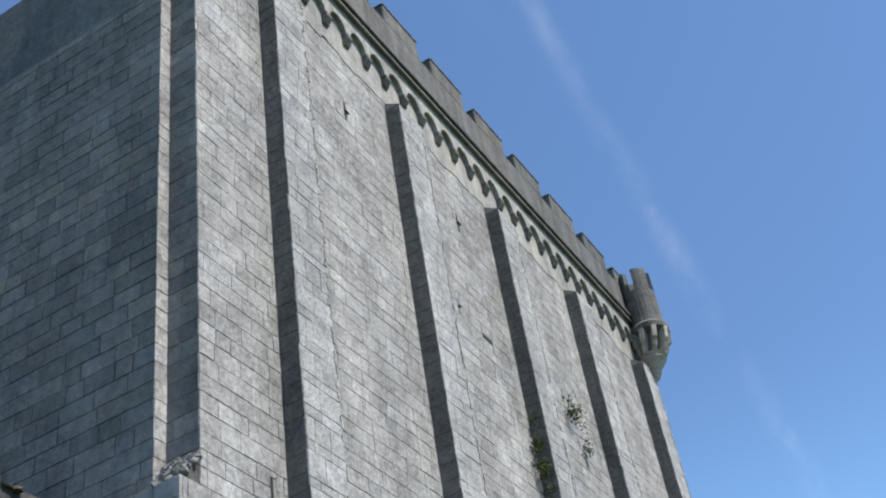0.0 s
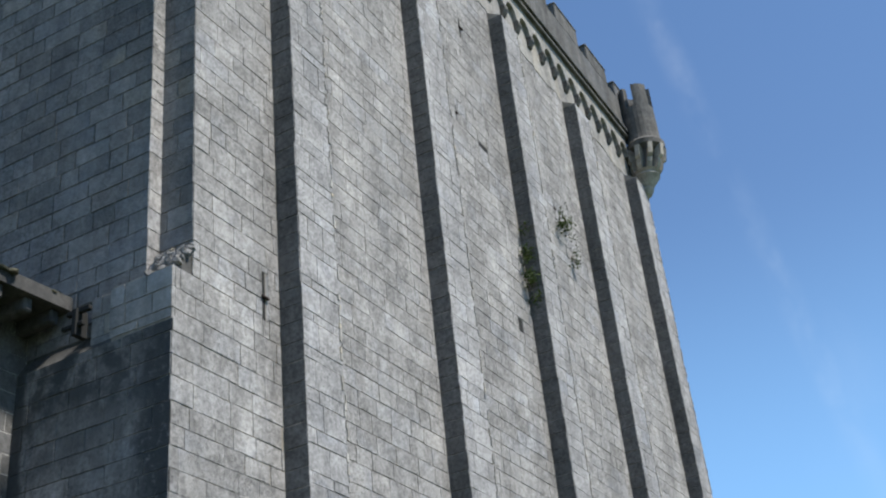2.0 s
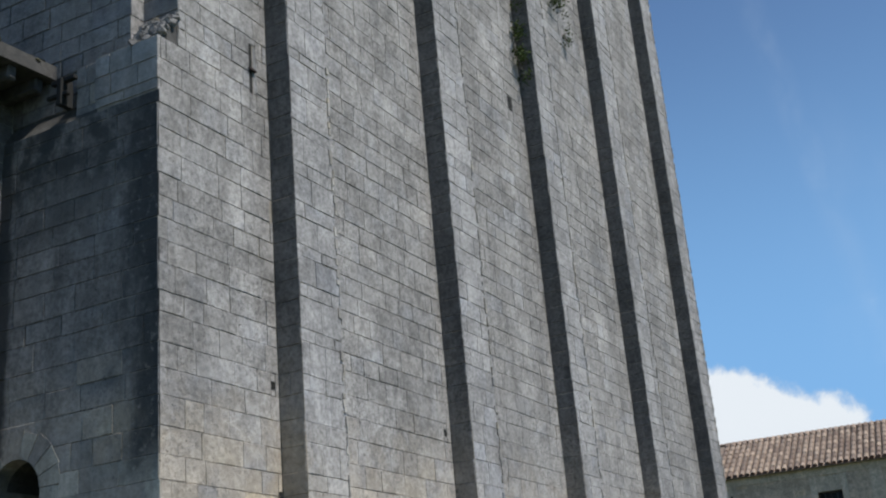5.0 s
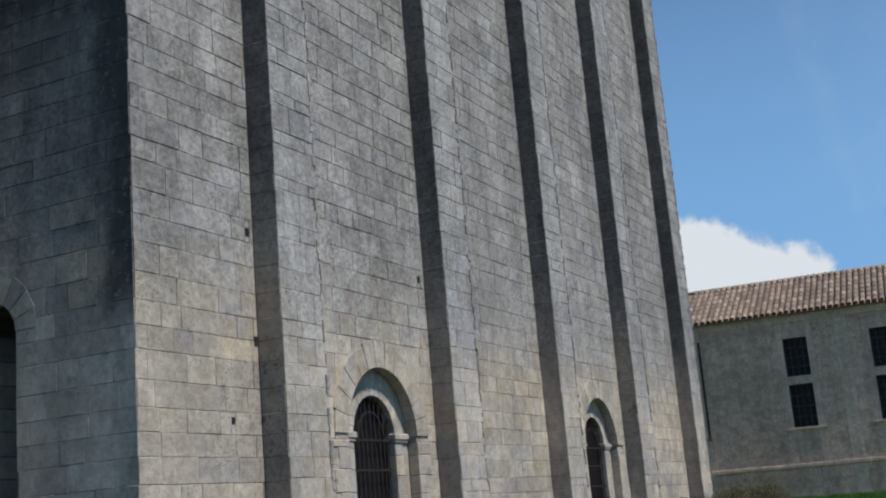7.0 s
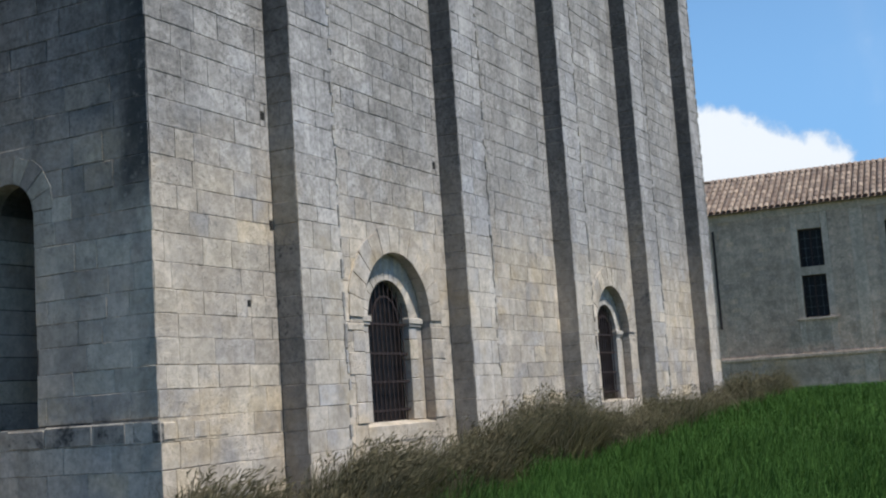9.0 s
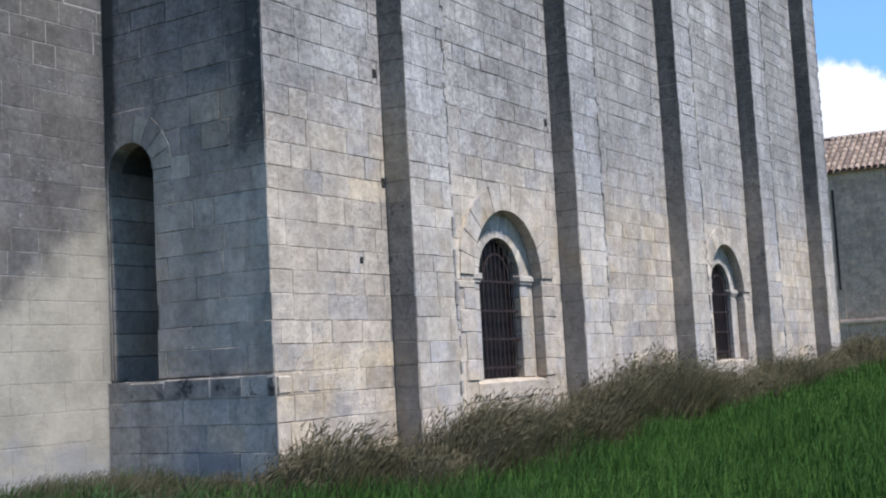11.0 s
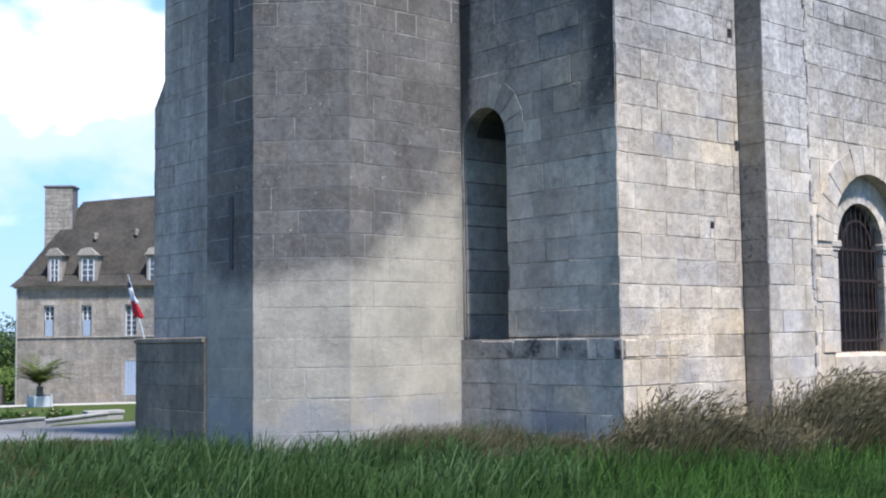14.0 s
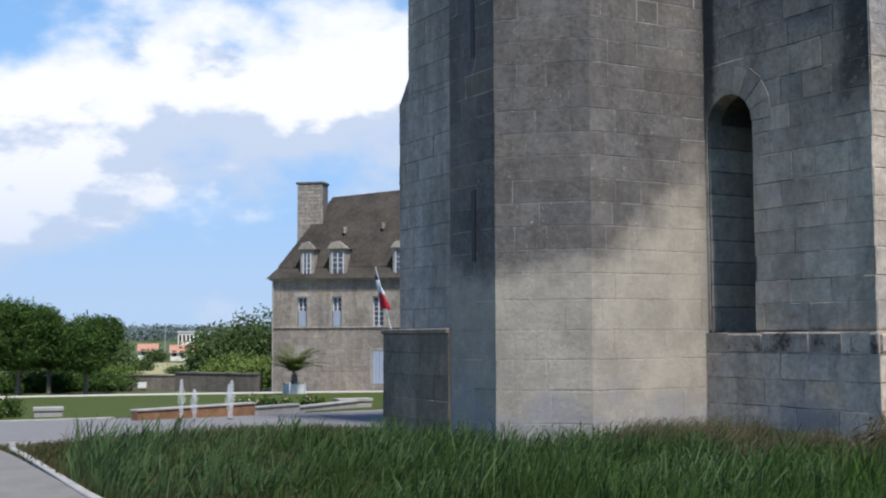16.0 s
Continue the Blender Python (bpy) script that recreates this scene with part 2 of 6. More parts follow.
    n.bump(n.math("SUBTRACT", n.math("ADD", fine, n.math("MULTIPLY", mid, 0.6)), n.math("MULTIPLY", pits, 0.8)), grain)
    return n.done(col)


STONE = limestone("limestone_ashlar", (0.60, 0.515, 0.405), (0.375, 0.357, 0.335), (0.075, 0.075, 0.074), band=(3.2, 6.0), lichen=0.62, streak=0.3, grain=0.026)
# lichened end-wall stone; its upper grey is also lowered for the shaded side
STAINED = limestone("lichened_corner_ashlar", (0.66, 0.57, 0.455), (0.245, 0.232, 0.215), (0.045, 0.045, 0.045), band=(3.4, 6.6), lichen=0.62, stain=True)
MORTAR = limestone("joint_mortar", (0.40, 0.355, 0.29), (0.27, 0.258, 0.24), (0.045, 0.045, 0.045), lichen=0.9)
DARK_STONE = limestone("lichened_stone", (0.19, 0.178, 0.16), (0.148, 0.142, 0.133), (0.05, 0.05, 0.05), lichen=0.5, spots=0.6, pale_below=(2.45, 0.85))
BUTTRESS = limestone("mottled_ashlar", (0.56, 0.505, 0.42), (0.40, 0.372, 0.33), (0.06, 0.058, 0.055), lichen=0.85, streak=1.0, vary=0.6)
CRUST = limestone("black_crusted_stone", (0.13, 0.123, 0.112), (0.075, 0.073, 0.07), (0.025, 0.025, 0.025), lichen=0.9)
PIER = limestone("mossy_pier_stone", (0.34, 0.285, 0.215), (0.22, 0.192, 0.15), (0.05, 0.05, 0.042), lichen=0.8, streak=0.8, vary=0.5)
LEDGE = limestone("ledge_ashlar", (0.54, 0.475, 0.385), (0.33, 0.31, 0.28), (0.04, 0.04, 0.04), lichen=0.9, stain=True)
# weathered stone with the end wall's shade added to its dark tone
SHADED_ASHLAR = limestone("weathered_shade_ashlar", (0.26, 0.248, 0.23), (0.155, 0.152, 0.148), (0.05, 0.05, 0.052), lichen=0.7, vary=1.4, grain=0.022)
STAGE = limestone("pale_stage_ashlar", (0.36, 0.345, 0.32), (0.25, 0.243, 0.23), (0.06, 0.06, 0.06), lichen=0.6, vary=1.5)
DARK_MORTAR = limestone("dark_joint_mortar", (0.15, 0.14, 0.122), (0.075, 0.073, 0.07), (0.03, 0.03, 0.03), lichen=0.6)
# lichened pilaster flanks, their upper grey darkened further to carry the side's shade
FLANK = limestone("lichened_shade_flank", (0.50, 0.445, 0.365), (0.165, 0.16, 0.153), (0.05, 0.05, 0.05), band=(3.0, 7.5), lichen=0.85, vary=0.25)
TURRET_PALE = limestone("turret_ashlar", (0.48, 0.43, 0.355), (0.38, 0.355, 0.325), (0.12, 0.12, 0.12), lichen=0.35)
PALE_MORTAR = limestone("lime_mortar", (0.50, 0.47, 0.42), (0.42, 0.40, 0.37), (0.18, 0.18, 0.17), lichen=0.15)
PILASTER = limestone("pilaster_ashlar", (0.555, 0.495, 0.41), (0.388, 0.374, 0.36), (0.085, 0.085, 0.085), band=(2.6, 5.6), lichen=0.4, streak=0.25)
ARRIS = limestone("crumbled_arris", (0.50, 0.46, 0.40), (0.35, 0.335, 0.315), (0.11, 0.11, 0.108), lichen=0.7, vary=1.5)
PLINTH = limestone("plinth_ashlar", (0.63, 0.55, 0.44), (0.50, 0.455, 0.385), (0.07, 0.07, 0.07), lichen=0.4, damp=(11.29, 10.95, 0.40, 0.62))
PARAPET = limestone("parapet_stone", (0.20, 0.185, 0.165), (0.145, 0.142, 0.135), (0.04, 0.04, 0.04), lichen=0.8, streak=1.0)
PLASTER = limestone("plastered_stone", (0.39, 0.365, 0.325), (0.31, 0.296, 0.272), (0.12, 0.115, 0.11), lichen=0.55, grain=0.008)
MANOR = limestone("manor_stone", (0.33, 0.295, 0.24), (0.235, 0.22, 0.195), (0.10, 0.095, 0.085), lichen=0.5)


def plain(name, color, rough=0.7, vary=0.18, scale=6.0, metal=0.0, bump=0.0, stretch=(1, 1, 1)):
    n = Nodes(name, rough, metal)
    v = n.noise(scale, 5, 0.6, stretch=stretch)
    w = n.noise(scale * 7, 4, 0.6)
    f = n.math("ADD", n.math("MULTIPLY", v, 0.6), n.math("MULTIPLY", w, 0.4))
    lo = tuple(c * (1 - vary) for c in color)
    hi = tuple(min(1, c * (1 + vary)) for c in color)
    if bump:
        n.bump(f, bump)
    return n.done(n.mix(n.ramp(f, 0.3, 0.7), lo, hi))


def leafy(name, dark, light, trans=0.25):
    n = Nodes(name, 0.8, spec=0.1)
    r = n.random()
    v = n.noise(0.8, 3, 0.5)
    c = n.mix(n.math("ADD", n.math("MULTIPLY", r, 0.5), n.math("MULTIPLY", v, 0.5)), dark, light)
    n.b.inputs["Subsurface Weight"].default_value = 0.0
    n.b.inputs["Transmission Weight"].default_value = 0.0
    tr = n.node("ShaderNodeBsdfTranslucent")
    n.link(c, tr.inputs[0])
    mx = n.node("ShaderNodeMixShader")
    mx.inputs[0].default_value = trans
    n.link(n.b.outputs[0], mx.inputs[1])
    n.link(tr.outputs[0], mx.inputs[2])
    n.link(mx.outputs[0], n.t.nodes["Material Output"].inputs[0])
    return n.done(c)


IRON = plain("rusted_iron", (0.060, 0.042, 0.038), 0.6, 0.4, 20, 0.6)
GLASS_DARK = plain("old_leaded_glass", (0.012, 0.009, 0.009), 0.45, 0.3, 5)
ROOF_SLATE = plain("brown_roof_tiles", (0.040, 0.035, 0.029), 0.85, 0.55, 0.7, bump=0.02)
WHITE = plain("white_paint", (0.60, 0.61, 0.62), 0.6, 0.06, 8)
BLUE_PAINT = plain("pale_blue_paint", (0.27, 0.32, 0.40), 0.6, 0.12, 8)
CORTEN = plain("rusty_steel", (0.20, 0.11, 0.06), 0.8, 0.3, 3)
PALE_SLAB = plain("pale_concrete", (0.30, 0.295, 0.285), 0.85, 0.15, 4, bump=0.004)
BARK = plain("bark", (0.16, 0.14, 0.115), 0.9, 0.4, 12, bump=0.02, stretch=(1, 1, 0.2))


# ---- mesh helpers ----
def mesh(name, verts, faces, mat, parent=None, label="", smooth=False):
    me = bpy.data.meshes.new(name)
    me.from_pydata([tuple(v) for v in verts], [], [tuple(f) for f in faces])
    me.update()
    for m in (mat if isinstance(mat, (list, tuple)) else [mat]):
        me.materials.append(m)
    if smooth:
        me.shade_smooth()
    ob = new(name, me)
    if parent:
        ob.parent = parent
    if label:
        ob["label"] = label
    return ob


def part(name, bm, mat, parent, label="", smooth=False):
    me = bpy.data.meshes.new(name)
    bmesh.ops.recalc_face_normals(bm, faces=bm.faces)
    bm.to_mesh(me)
    bm.free()
    me.materials.append(mat)
    if smooth:
        me.shade_smooth()
    ob = new(name, me)
    if parent:
        ob.parent = parent
    if label:
        ob["label"] = label
    return ob


def box(bm, a, b, bevel=0.0):
    """Adds a box from corner a to corner b."""
    c = [(p + q) / 2 for p, q in zip(a, b)]
    s = [abs(q - p) for p, q in zip(a, b)]
    made = bmesh.ops.create_cube(bm, size=1, matrix=Matrix.Translation(c) @ Matrix.Diagonal((*s, 1)))
    if bevel:
        edges = {e for v in made["verts"] for e in v.link_edges}
        bmesh.ops.bevel(bm, geom=list(edges), offset=bevel, segments=1, affect="EDGES")
    return bm


def boxes(*pairs, bevel=0.0):
    bm = bmesh.new()
    for a, b in pairs:
        box(bm, a, b, bevel)
    return bm


def thing(name, label, category, group="", kind="", at=(0, 0, 0)):
    ob = new(name)
    ob.location = at
    ob.empty_display_size = 0.2
    return tagged(ob, label, category, group, kind)


def prism(bm, ring, axis, lo, hi):
    """Extrudes a closed outline; axis 'x', 'y' or 'z' is the way of extrusion."""
    def p(u, v, w):
        return {"x": (w, u, v), "y": (u, w, v), "z": (u, v, w)}[axis]
    a = [bm.verts.new(p(u, v, lo)) for u, v in ring]
    b = [bm.verts.new(p(u, v, hi)) for u, v in ring]
    bm.faces.new(a)
    bm.faces.new(b[::-1])
    n = len(ring)
    for i in range(n):
        bm.faces.new((a[i], b[i], b[(i + 1) % n], a[(i + 1) % n]))
    return bm


# ---- ashlar ----
COURSES = [-0.6]
rng = random.Random(7)
while COURSES[-1] < 27:
    COURSES.append(COURSES[-1] + rng.uniform(0.29, 0.39))


def stone_unit(k):
    """One dressed stone in the unit square, worn at the arrises; its face lies at 1."""
    q = random.Random(k)
    j = lambda s: q.uniform(-s, s)
    rings = []
    for d, inset, jit in ((0.0, 0.0, 0.0), (0.55, 0.0, 0.011), (1.0, 0.020, 0.010)):
        ring = []
        for u, v in ((0, 0), (0.5, 0), (1, 0), (1, 1), (0.5, 1), (0, 1)):
            uu = u + (inset * 0.6 if u == 0 else -inset * 0.6 if u == 1 else 0) + j(jit)
            vv = v + (inset if v == 0 else -inset) + j(jit * 1.5)
            ring.append((uu, vv, d + (j(0.2) if d == 1.0 else 0)))
        rings.append(ring)
    verts = [p for r in rings for p in r]
    faces = []
    for a in (0, 6):
        for i in range(6):
            faces.append((a + i, a + (i + 1) % 6, a + 6 + (i + 1) % 6, a + 6 + i))
    faces += [(12, 13, 16, 17), (13, 14, 15, 16)]
    return verts, faces


UNITS = [stone_unit(k) for k in range(6)]
UNIT_MESH = {}


def unit_mesh(k, mat):
    key = (k, mat.name)
    if key not in UNIT_MESH:
        me = bpy.data.meshes.new("stone")
        me.from_pydata(UNITS[k][0], [], UNITS[k][1])
        me.materials.append(mat)
        UNIT_MESH[key] = me
    return UNIT_MESH[key]


QUEUE = []     # stones that become objects of their own, made last


def lay(parent, origin, along, out, span, rise, seed, mat=STONE, near=None, cut=None, proud=0.012, gap=0.009,
        lengths=(0.36, 0.86), courses=COURSES, limit=300, ragged=0.0):
    """Courses of stones over a wall face. along, out: unit vectors; span: from, to along it; rise: from, to in height.
    near(u, z): which stones are objects of their own; cut(u0, u1, z0, z1): the pieces that remain, or None for all."""
    q, qg = random.Random(seed), random.Random(seed + 999)
    O, A, N = Vector(origin), Vector(along), Vector(out)
    Zv = Vector((0, 0, 1))
    joined = {}
    count = 0
    for c0, c1 in zip(courses, courses[1:]):
        z0, z1 = max(c0, rise[0]), min(c1, rise[1])
        if z1 - z0 < 0.05:
            continue
        u = span[0]
        first = q.uniform(0.3, 1.0)
        while u < span[1] - 1e-6:
            w = q.uniform(*lengths) * first
            first = 1
            v = u + w
            if span[1] - v < 0.22:
                v = span[1]
            pieces = cut(u, v, z0, z1) if cut else None
            for a, b, lo, hi in ([(u, v, z0, z1)] if pieces is None else pieces):
                if b - a < 0.06 or hi - lo < 0.025:
                    continue
                if ragged and a <= span[0] + 1e-6:
                    a += qg.uniform(-0.3, 1.0) * ragged * (3.0 if qg.random() < 0.12 else 1.0)
                if ragged and b >= span[1] - 1e-6:
                    b -= qg.uniform(-0.3, 1.0) * ragged * (3.0 if qg.random() < 0.12 else 1.0)
                gp = gap * (0.62 if lo < 6.0 else 1.25) * (2.8 if qg.random() < 0.04 else qg.choice((0.35, 0.7, 1.0, 1.2, 1.4)))
                g = gp / 2
                d = proud * q.uniform(0.75, 1.25)
                X, Y, Zn = A * (b - a - gp), Zv * (hi - lo - gp), N * d
                p = O + A * (a + g) + Zv * (lo + g)
                m = Matrix(((X.x, Y.x, Zn.x, p.x), (X.y, Y.y, Zn.y, p.y), (X.z, Y.z, Zn.z, p.z), (0, 0, 0, 1)))
                k = q.randrange(6)
                if near and count < limit and near((a + b) / 2, (lo + hi) / 2):
                    QUEUE.append((parent, m, k, mat))
                    count += 1
                else:
                    vs, fs = joined.setdefault(mat.name, ([], []))
                    base = len(vs)
                    vs.extend(m @ Vector(t) for t in UNITS[k][0])
                    fs.extend(tuple(base + i for i in f) for f in UNITS[k][1])
            u = v
    for name, (vs, fs) in joined.items():
        ob = mesh("stonework", vs, fs, bpy.data.materials[name], parent)
        ob["kind"] = "stuff"


def flush_stones():
    for parent, m, k, mat in QUEUE:
        ob = new("stone", unit_mesh(k, mat))
        ob.parent = parent
        ob.matrix_basis = m


def holes(*rects):
    """A cut for lay(): stones make room for the rectangles (u0, u1, z0, z1)."""
    def cut(u0, u1, z0, z1):
        left = [(u0, u1, z0, z1)]
        for a, b, lo, hi in rects:
            rest = []
            for s in left:
                if s[1] <= a or s[0] >= b or s[3] <= lo or s[2] >= hi:
                    rest.append(s)
                    continue
                if s[0] < a:
                    rest.append((s[0], a, s[2], s[3]))
                if s[1] > b:
                    rest.append((b, s[1], s[2], s[3]))
                m0, m1 = max(s[0], a), min(s[1], b)
                if s[2] < lo:
                    rest.append((m0, m1, s[2], lo))
                if s[3] > hi:
                    rest.append((m0, m1, hi, s[3]))
            left = rest
        return left
    return cut


MOSS = plain("dry_moss", (0.06, 0.055, 0.035), 0.95, 0.4, 20)
VOID = plain("deep_shadowed_stone", (0.02, 0.019, 0.018), 0.95, 0.3, 9)


# ---- ground ----
def ground_z(x, y):
    r = math.hypot(x, y)
    z = 0.045 * max(0.0, min(x - 13.0, 22.0)) * max(0.0, min(1.0, (40 - y) / 20))
    if y > 14:
        z -= 0.0323 * max(0.0, min(r, 84.0) - 17.0) * min(1.0, (y - 14) / 6)
    if y > 60 and r > 88:
        z -= min(2.6, (r - 88) * 0.03)
        z += 7.0 * min(1.0, max(0.0, r - 420) / 700) ** 1.3
    return z


def grass_ground():
    n = Nodes("grass_soil", 0.95)
    a, b = n.noise(0.5, 5, 0.6), n.noise(9, 5, 0.7)
    c = n.mix(n.ramp(a, 0.35, 0.65), (0.045, 0.075, 0.02), (0.075, 0.095, 0.035))
    c = n.mix(n.ramp(b, 0.5, 0.8), c, (0.10, 0.10, 0.05))
    n.bump(b, 0.05)
    return n.done(c)


SOIL = grass_ground()


def build_ground():
    radii = [0.5, 2, 4, 6, 8, 10, 12, 14, 16, 18, 20, 22, 24, 26, 28, 30, 33, 36, 40, 44, 48, 54, 60, 68, 76, 84, 88, 94, 102, 115, 130, 150,
             175, 200, 240, 290, 350, 420, 500, 600, 720, 860, 1000, 1200, 1500, 2000, 3000, 4500]
    k = 180
    vs, fs = [(0, 0, 0)], []
    for r in radii:
        for i in range(k):
            a = 2 * math.pi * i / k
            x, y = r * math.cos(a), r * math.sin(a)
            vs.append((x, y, ground_z(x, y) if r < 2500 else -2))
    for i in range(k):
        fs.append((0, 1 + i, 1 + (i + 1) % k))
    for j in range(len(radii) - 1):
        for i in range(k):
            a, b = 1 + j * k + i, 1 + j * k + (i + 1) % k
            fs.append((a, a + k, b + k, b))
    g = mesh("ground", vs, fs, SOIL, smooth=True)
    tagged(g, "grassy ground sloping gently down to a valley", "ground", kind="structure")


build_ground()

# ---- the church: long wall with pilasters ----
WY, CX = 9.82, 11.34            # planes of the long wall's and of the end wall's faces
PIL = [(13.87, 14.98), (19.04, 20.17), (24.15, 25.17), (29.15, 30.25), (34.25, 35.25)]
PFRONT, PTOP = 9.41, 23.85
END_X = 35.25
WIN = [(17.22, 1.36), (27.45, 1.42)]
SPRING, R_OUT, R_IN = 3.0, 1.10, 0.66
BACK = 0.022


def arch_plate(bm, u0, u1, z0, z1, cx, r, zs, y0, y1, steps=20):
    """A slab with a round-headed opening, between the depths y0 and y1."""
    box(bm, (u0, y0, z0), (cx - r, y1, z1))
    box(bm, (cx + r, y0, z0), (u1, y1, z1))
    pts = [(cx - r * math.cos(math.pi * i / steps), zs + r * math.sin(math.pi * i / steps)) for i in range(steps + 1)]
    for (xa, za), (xb, zb) in zip(pts, pts[1:]):
        prism(bm, [(xa, za), (xb, zb), (xb, z1), (xa, z1)], "y", y0, y1)


def build_wall_core():
    bm = bmesh.new()
    y0, y1 = WY + BACK, WY + 1.1
    zt = 26.0
    # solid parts between the windows, as upright slabs
    box(bm, (CX + BACK, y0, -0.8), (15.6, y1, 10.30))
    box(bm, (11.77 + BACK, y0, 10.30), (15.6, y1, zt))
    prev = 15.6
    for cx, sill in WIN:
        a, b = cx - 1.4, cx + 1.4
        if a > prev:
            box(bm, (prev, y0, -0.8), (a, y1, zt))
        box(bm, (a, y0, -0.8), (b, y1, sill - 0.06))
        arch_plate(bm, a, b, sill - 0.06, 4.6, cx, R_OUT, SPRING, y0, WY + 0.20)
        box(bm, (a, y0, 4.6), (b, y1, zt))
        prev = b
    box(bm, (prev, y0, -0.8), (END_X, y1, zt))
    w = part("wall_south", bm, MORTAR, None)
    tagged(w, "tall weathered limestone ashlar church wall", "wall", kind="structure")
    return w


wall_south = build_wall_core()


def main_cut(u0, u1, z0, z1):
    rects = [(a, b, -5, PTOP) for a, b in PIL]
    rects += [(13.42, 13.58, 10.25, 11.1), (17.02, 17.20, 21.9, 22.5), (22.15, 22.33, 21.9, 22.5), (23.3, 23.55, 13.9, 14.25),
              (13.69, 13.80, 5.70, 5.82), (18.79, 18.90, 5.72, 5.84), (13.19, 13.28, 3.05, 3.14), (13.78, 13.87, 4.14, 4.28),
              (21.3, 21.4, 18.7, 19.2), (26.9, 27.0, 18.8, 19.3), (22.4, 22.9, 18.6, 18.75)]
    z = (z0 + z1) / 2
    for cx, sill in WIN:
        if z1 > sill - 0.3 and z0 < SPRING:
            rects.append((cx - R_OUT, cx + R_OUT, sill - 0.3, SPRING))
        if z1 > SPRING and z0 < SPRING + R_OUT + 0.42:
            h = max(z1, SPRING) - SPRING
            R = R_OUT + 0.40
            if h < R:
                w = math.sqrt(R * R - h * h)
                rects.append((cx - w, cx + w, max(z0, SPRING), z1))
    if z0 > 10.2:
        rects.append((11.0, 11.77, 10.2, 40))
    return holes(*rects)(u0, u1, z0, z1)


def main_near(u, z):
    return u < 20.5 and z < 5.6


lay(wall_south, (0, WY + BACK, 0), (1, 0, 0), (0, -1, 0), (CX, END_X), (-0.5, 24.2), 11, cut=main_cut, near=main_near, ragged=0.012)


# smooth plastered band under the corbel table
def build_plaster():
    # its lower edge has come away unevenly
    bm = bmesh.new()
    qp = random.Random(12)
    x = 11.77
    while x < END_X:
        w = min(qp.uniform(0.12, 0.5), END_X - x)
        box(bm, (x, WY - 0.003 - qp.uniform(0, 0.002), 24.12 + 0.25 * noise.noise(Vector((x * 0.7, 2, 5))) + qp.uniform(-0.06, 0.06)), (x + w, WY + 0.05, 26.0))
        x += w
    p = part("plaster_band", bm, PLASTER, wall_south, "smooth pale rendered band under the cornice")
    return p


build_plaster()


def build_pilaster(a, b, seed, k):
    lab = "flat limestone pilaster buttress with a shaded flank" if k < 4 else "wide limestone buttress at the end of the wall"
    t = thing("pilaster_buttress", lab, "buttress", group="pilasters along the wall", at=((a + b) / 2, PFRONT, 0))
    bm = boxes(((a + BACK, PFRONT + BACK, -0.8), (b - BACK, WY + 0.08, PTOP)))
    # sloping head that dies into the wall
    prism(bm, [(PFRONT + BACK, PTOP), (WY + 0.05, PTOP), (WY + 0.05, PTOP + 0.28)], "x", a + BACK, b - BACK)
    core = part("core", bm, MORTAR, None)
    core.parent = t
    core.matrix_parent_inverse = Matrix.Translation((-(a + b) / 2, -PFRONT, 0))
    near = (lambda u, z: True) if k < 3 else None
    shift = Matrix.Translation((-(a + b) / 2, -PFRONT, 0))
    q0 = len(QUEUE)
    n0 = len(bpy.data.objects)
    lay(t, (0, PFRONT + BACK, 0), (1, 0, 0), (0, -1, 0), (a, b), (-0.5, PTOP), seed, near=near, lengths=(0.4, 0.75), mat=PILASTER, ragged=0.02,
        courses=[z + 0.07 * math.sin(3.1 * i + k) for i, z in enumerate(COURSES)])
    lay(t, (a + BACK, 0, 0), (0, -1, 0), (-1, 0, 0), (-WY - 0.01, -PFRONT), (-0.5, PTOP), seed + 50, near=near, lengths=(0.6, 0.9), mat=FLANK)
    for i in range(q0, len(QUEUE)):
        p, m, kk, mt = QUEUE[i]
        QUEUE[i] = (p, shift @ m, kk, mt)
    for ob in t.children:
        if ob.name.startswith("stonework"):
            ob.matrix_parent_inverse = shift
    # lower stage, a little prouder
    c = part("plinth_stage", boxes(((a - 0.02, PFRONT - 0.012, -0.8), (b + 0.03, PFRONT + 0.004, 0.9)), bevel=0.008), PILASTER, t)
    c.matrix_parent_inverse = shift
    # crumbled mortar and chipped stone down the far arris
    qa = random.Random(seed + 5)
    vs, fs = [], []
    z = 1.2
    while z < PTOP - 0.2:
        h = qa.uniform(0.04, 0.20)
        if qa.random() < 0.80:
            w, m = qa.uniform(0.02, 0.075), qa.uniform(0.003, 0.016)
            kk = qa.randrange(6)
            b0 = len(vs)
            x1 = b - 0.01 + qa.uniform(-0.03, 0.022)
            vs.extend((x1 - w + p * w, PFRONT + 0.012 - (0.012 + m) * n_, z + v * h) for p, v, n_ in UNITS[kk][0])
            fs.extend(tuple(b0 + i for i in f) for f in UNITS[kk][1])
        z += h * qa.uniform(0.7, 1.5)
    ob = mesh("crumbled_arris", vs, fs, ARRIS, t)
    ob["kind"] = "stuff"
    ob.matrix_parent_inverse = shift
    return t


for k, (a, b) in enumerate(PIL):
    build_pilaster(a, b, 100 + 7 * k, k)


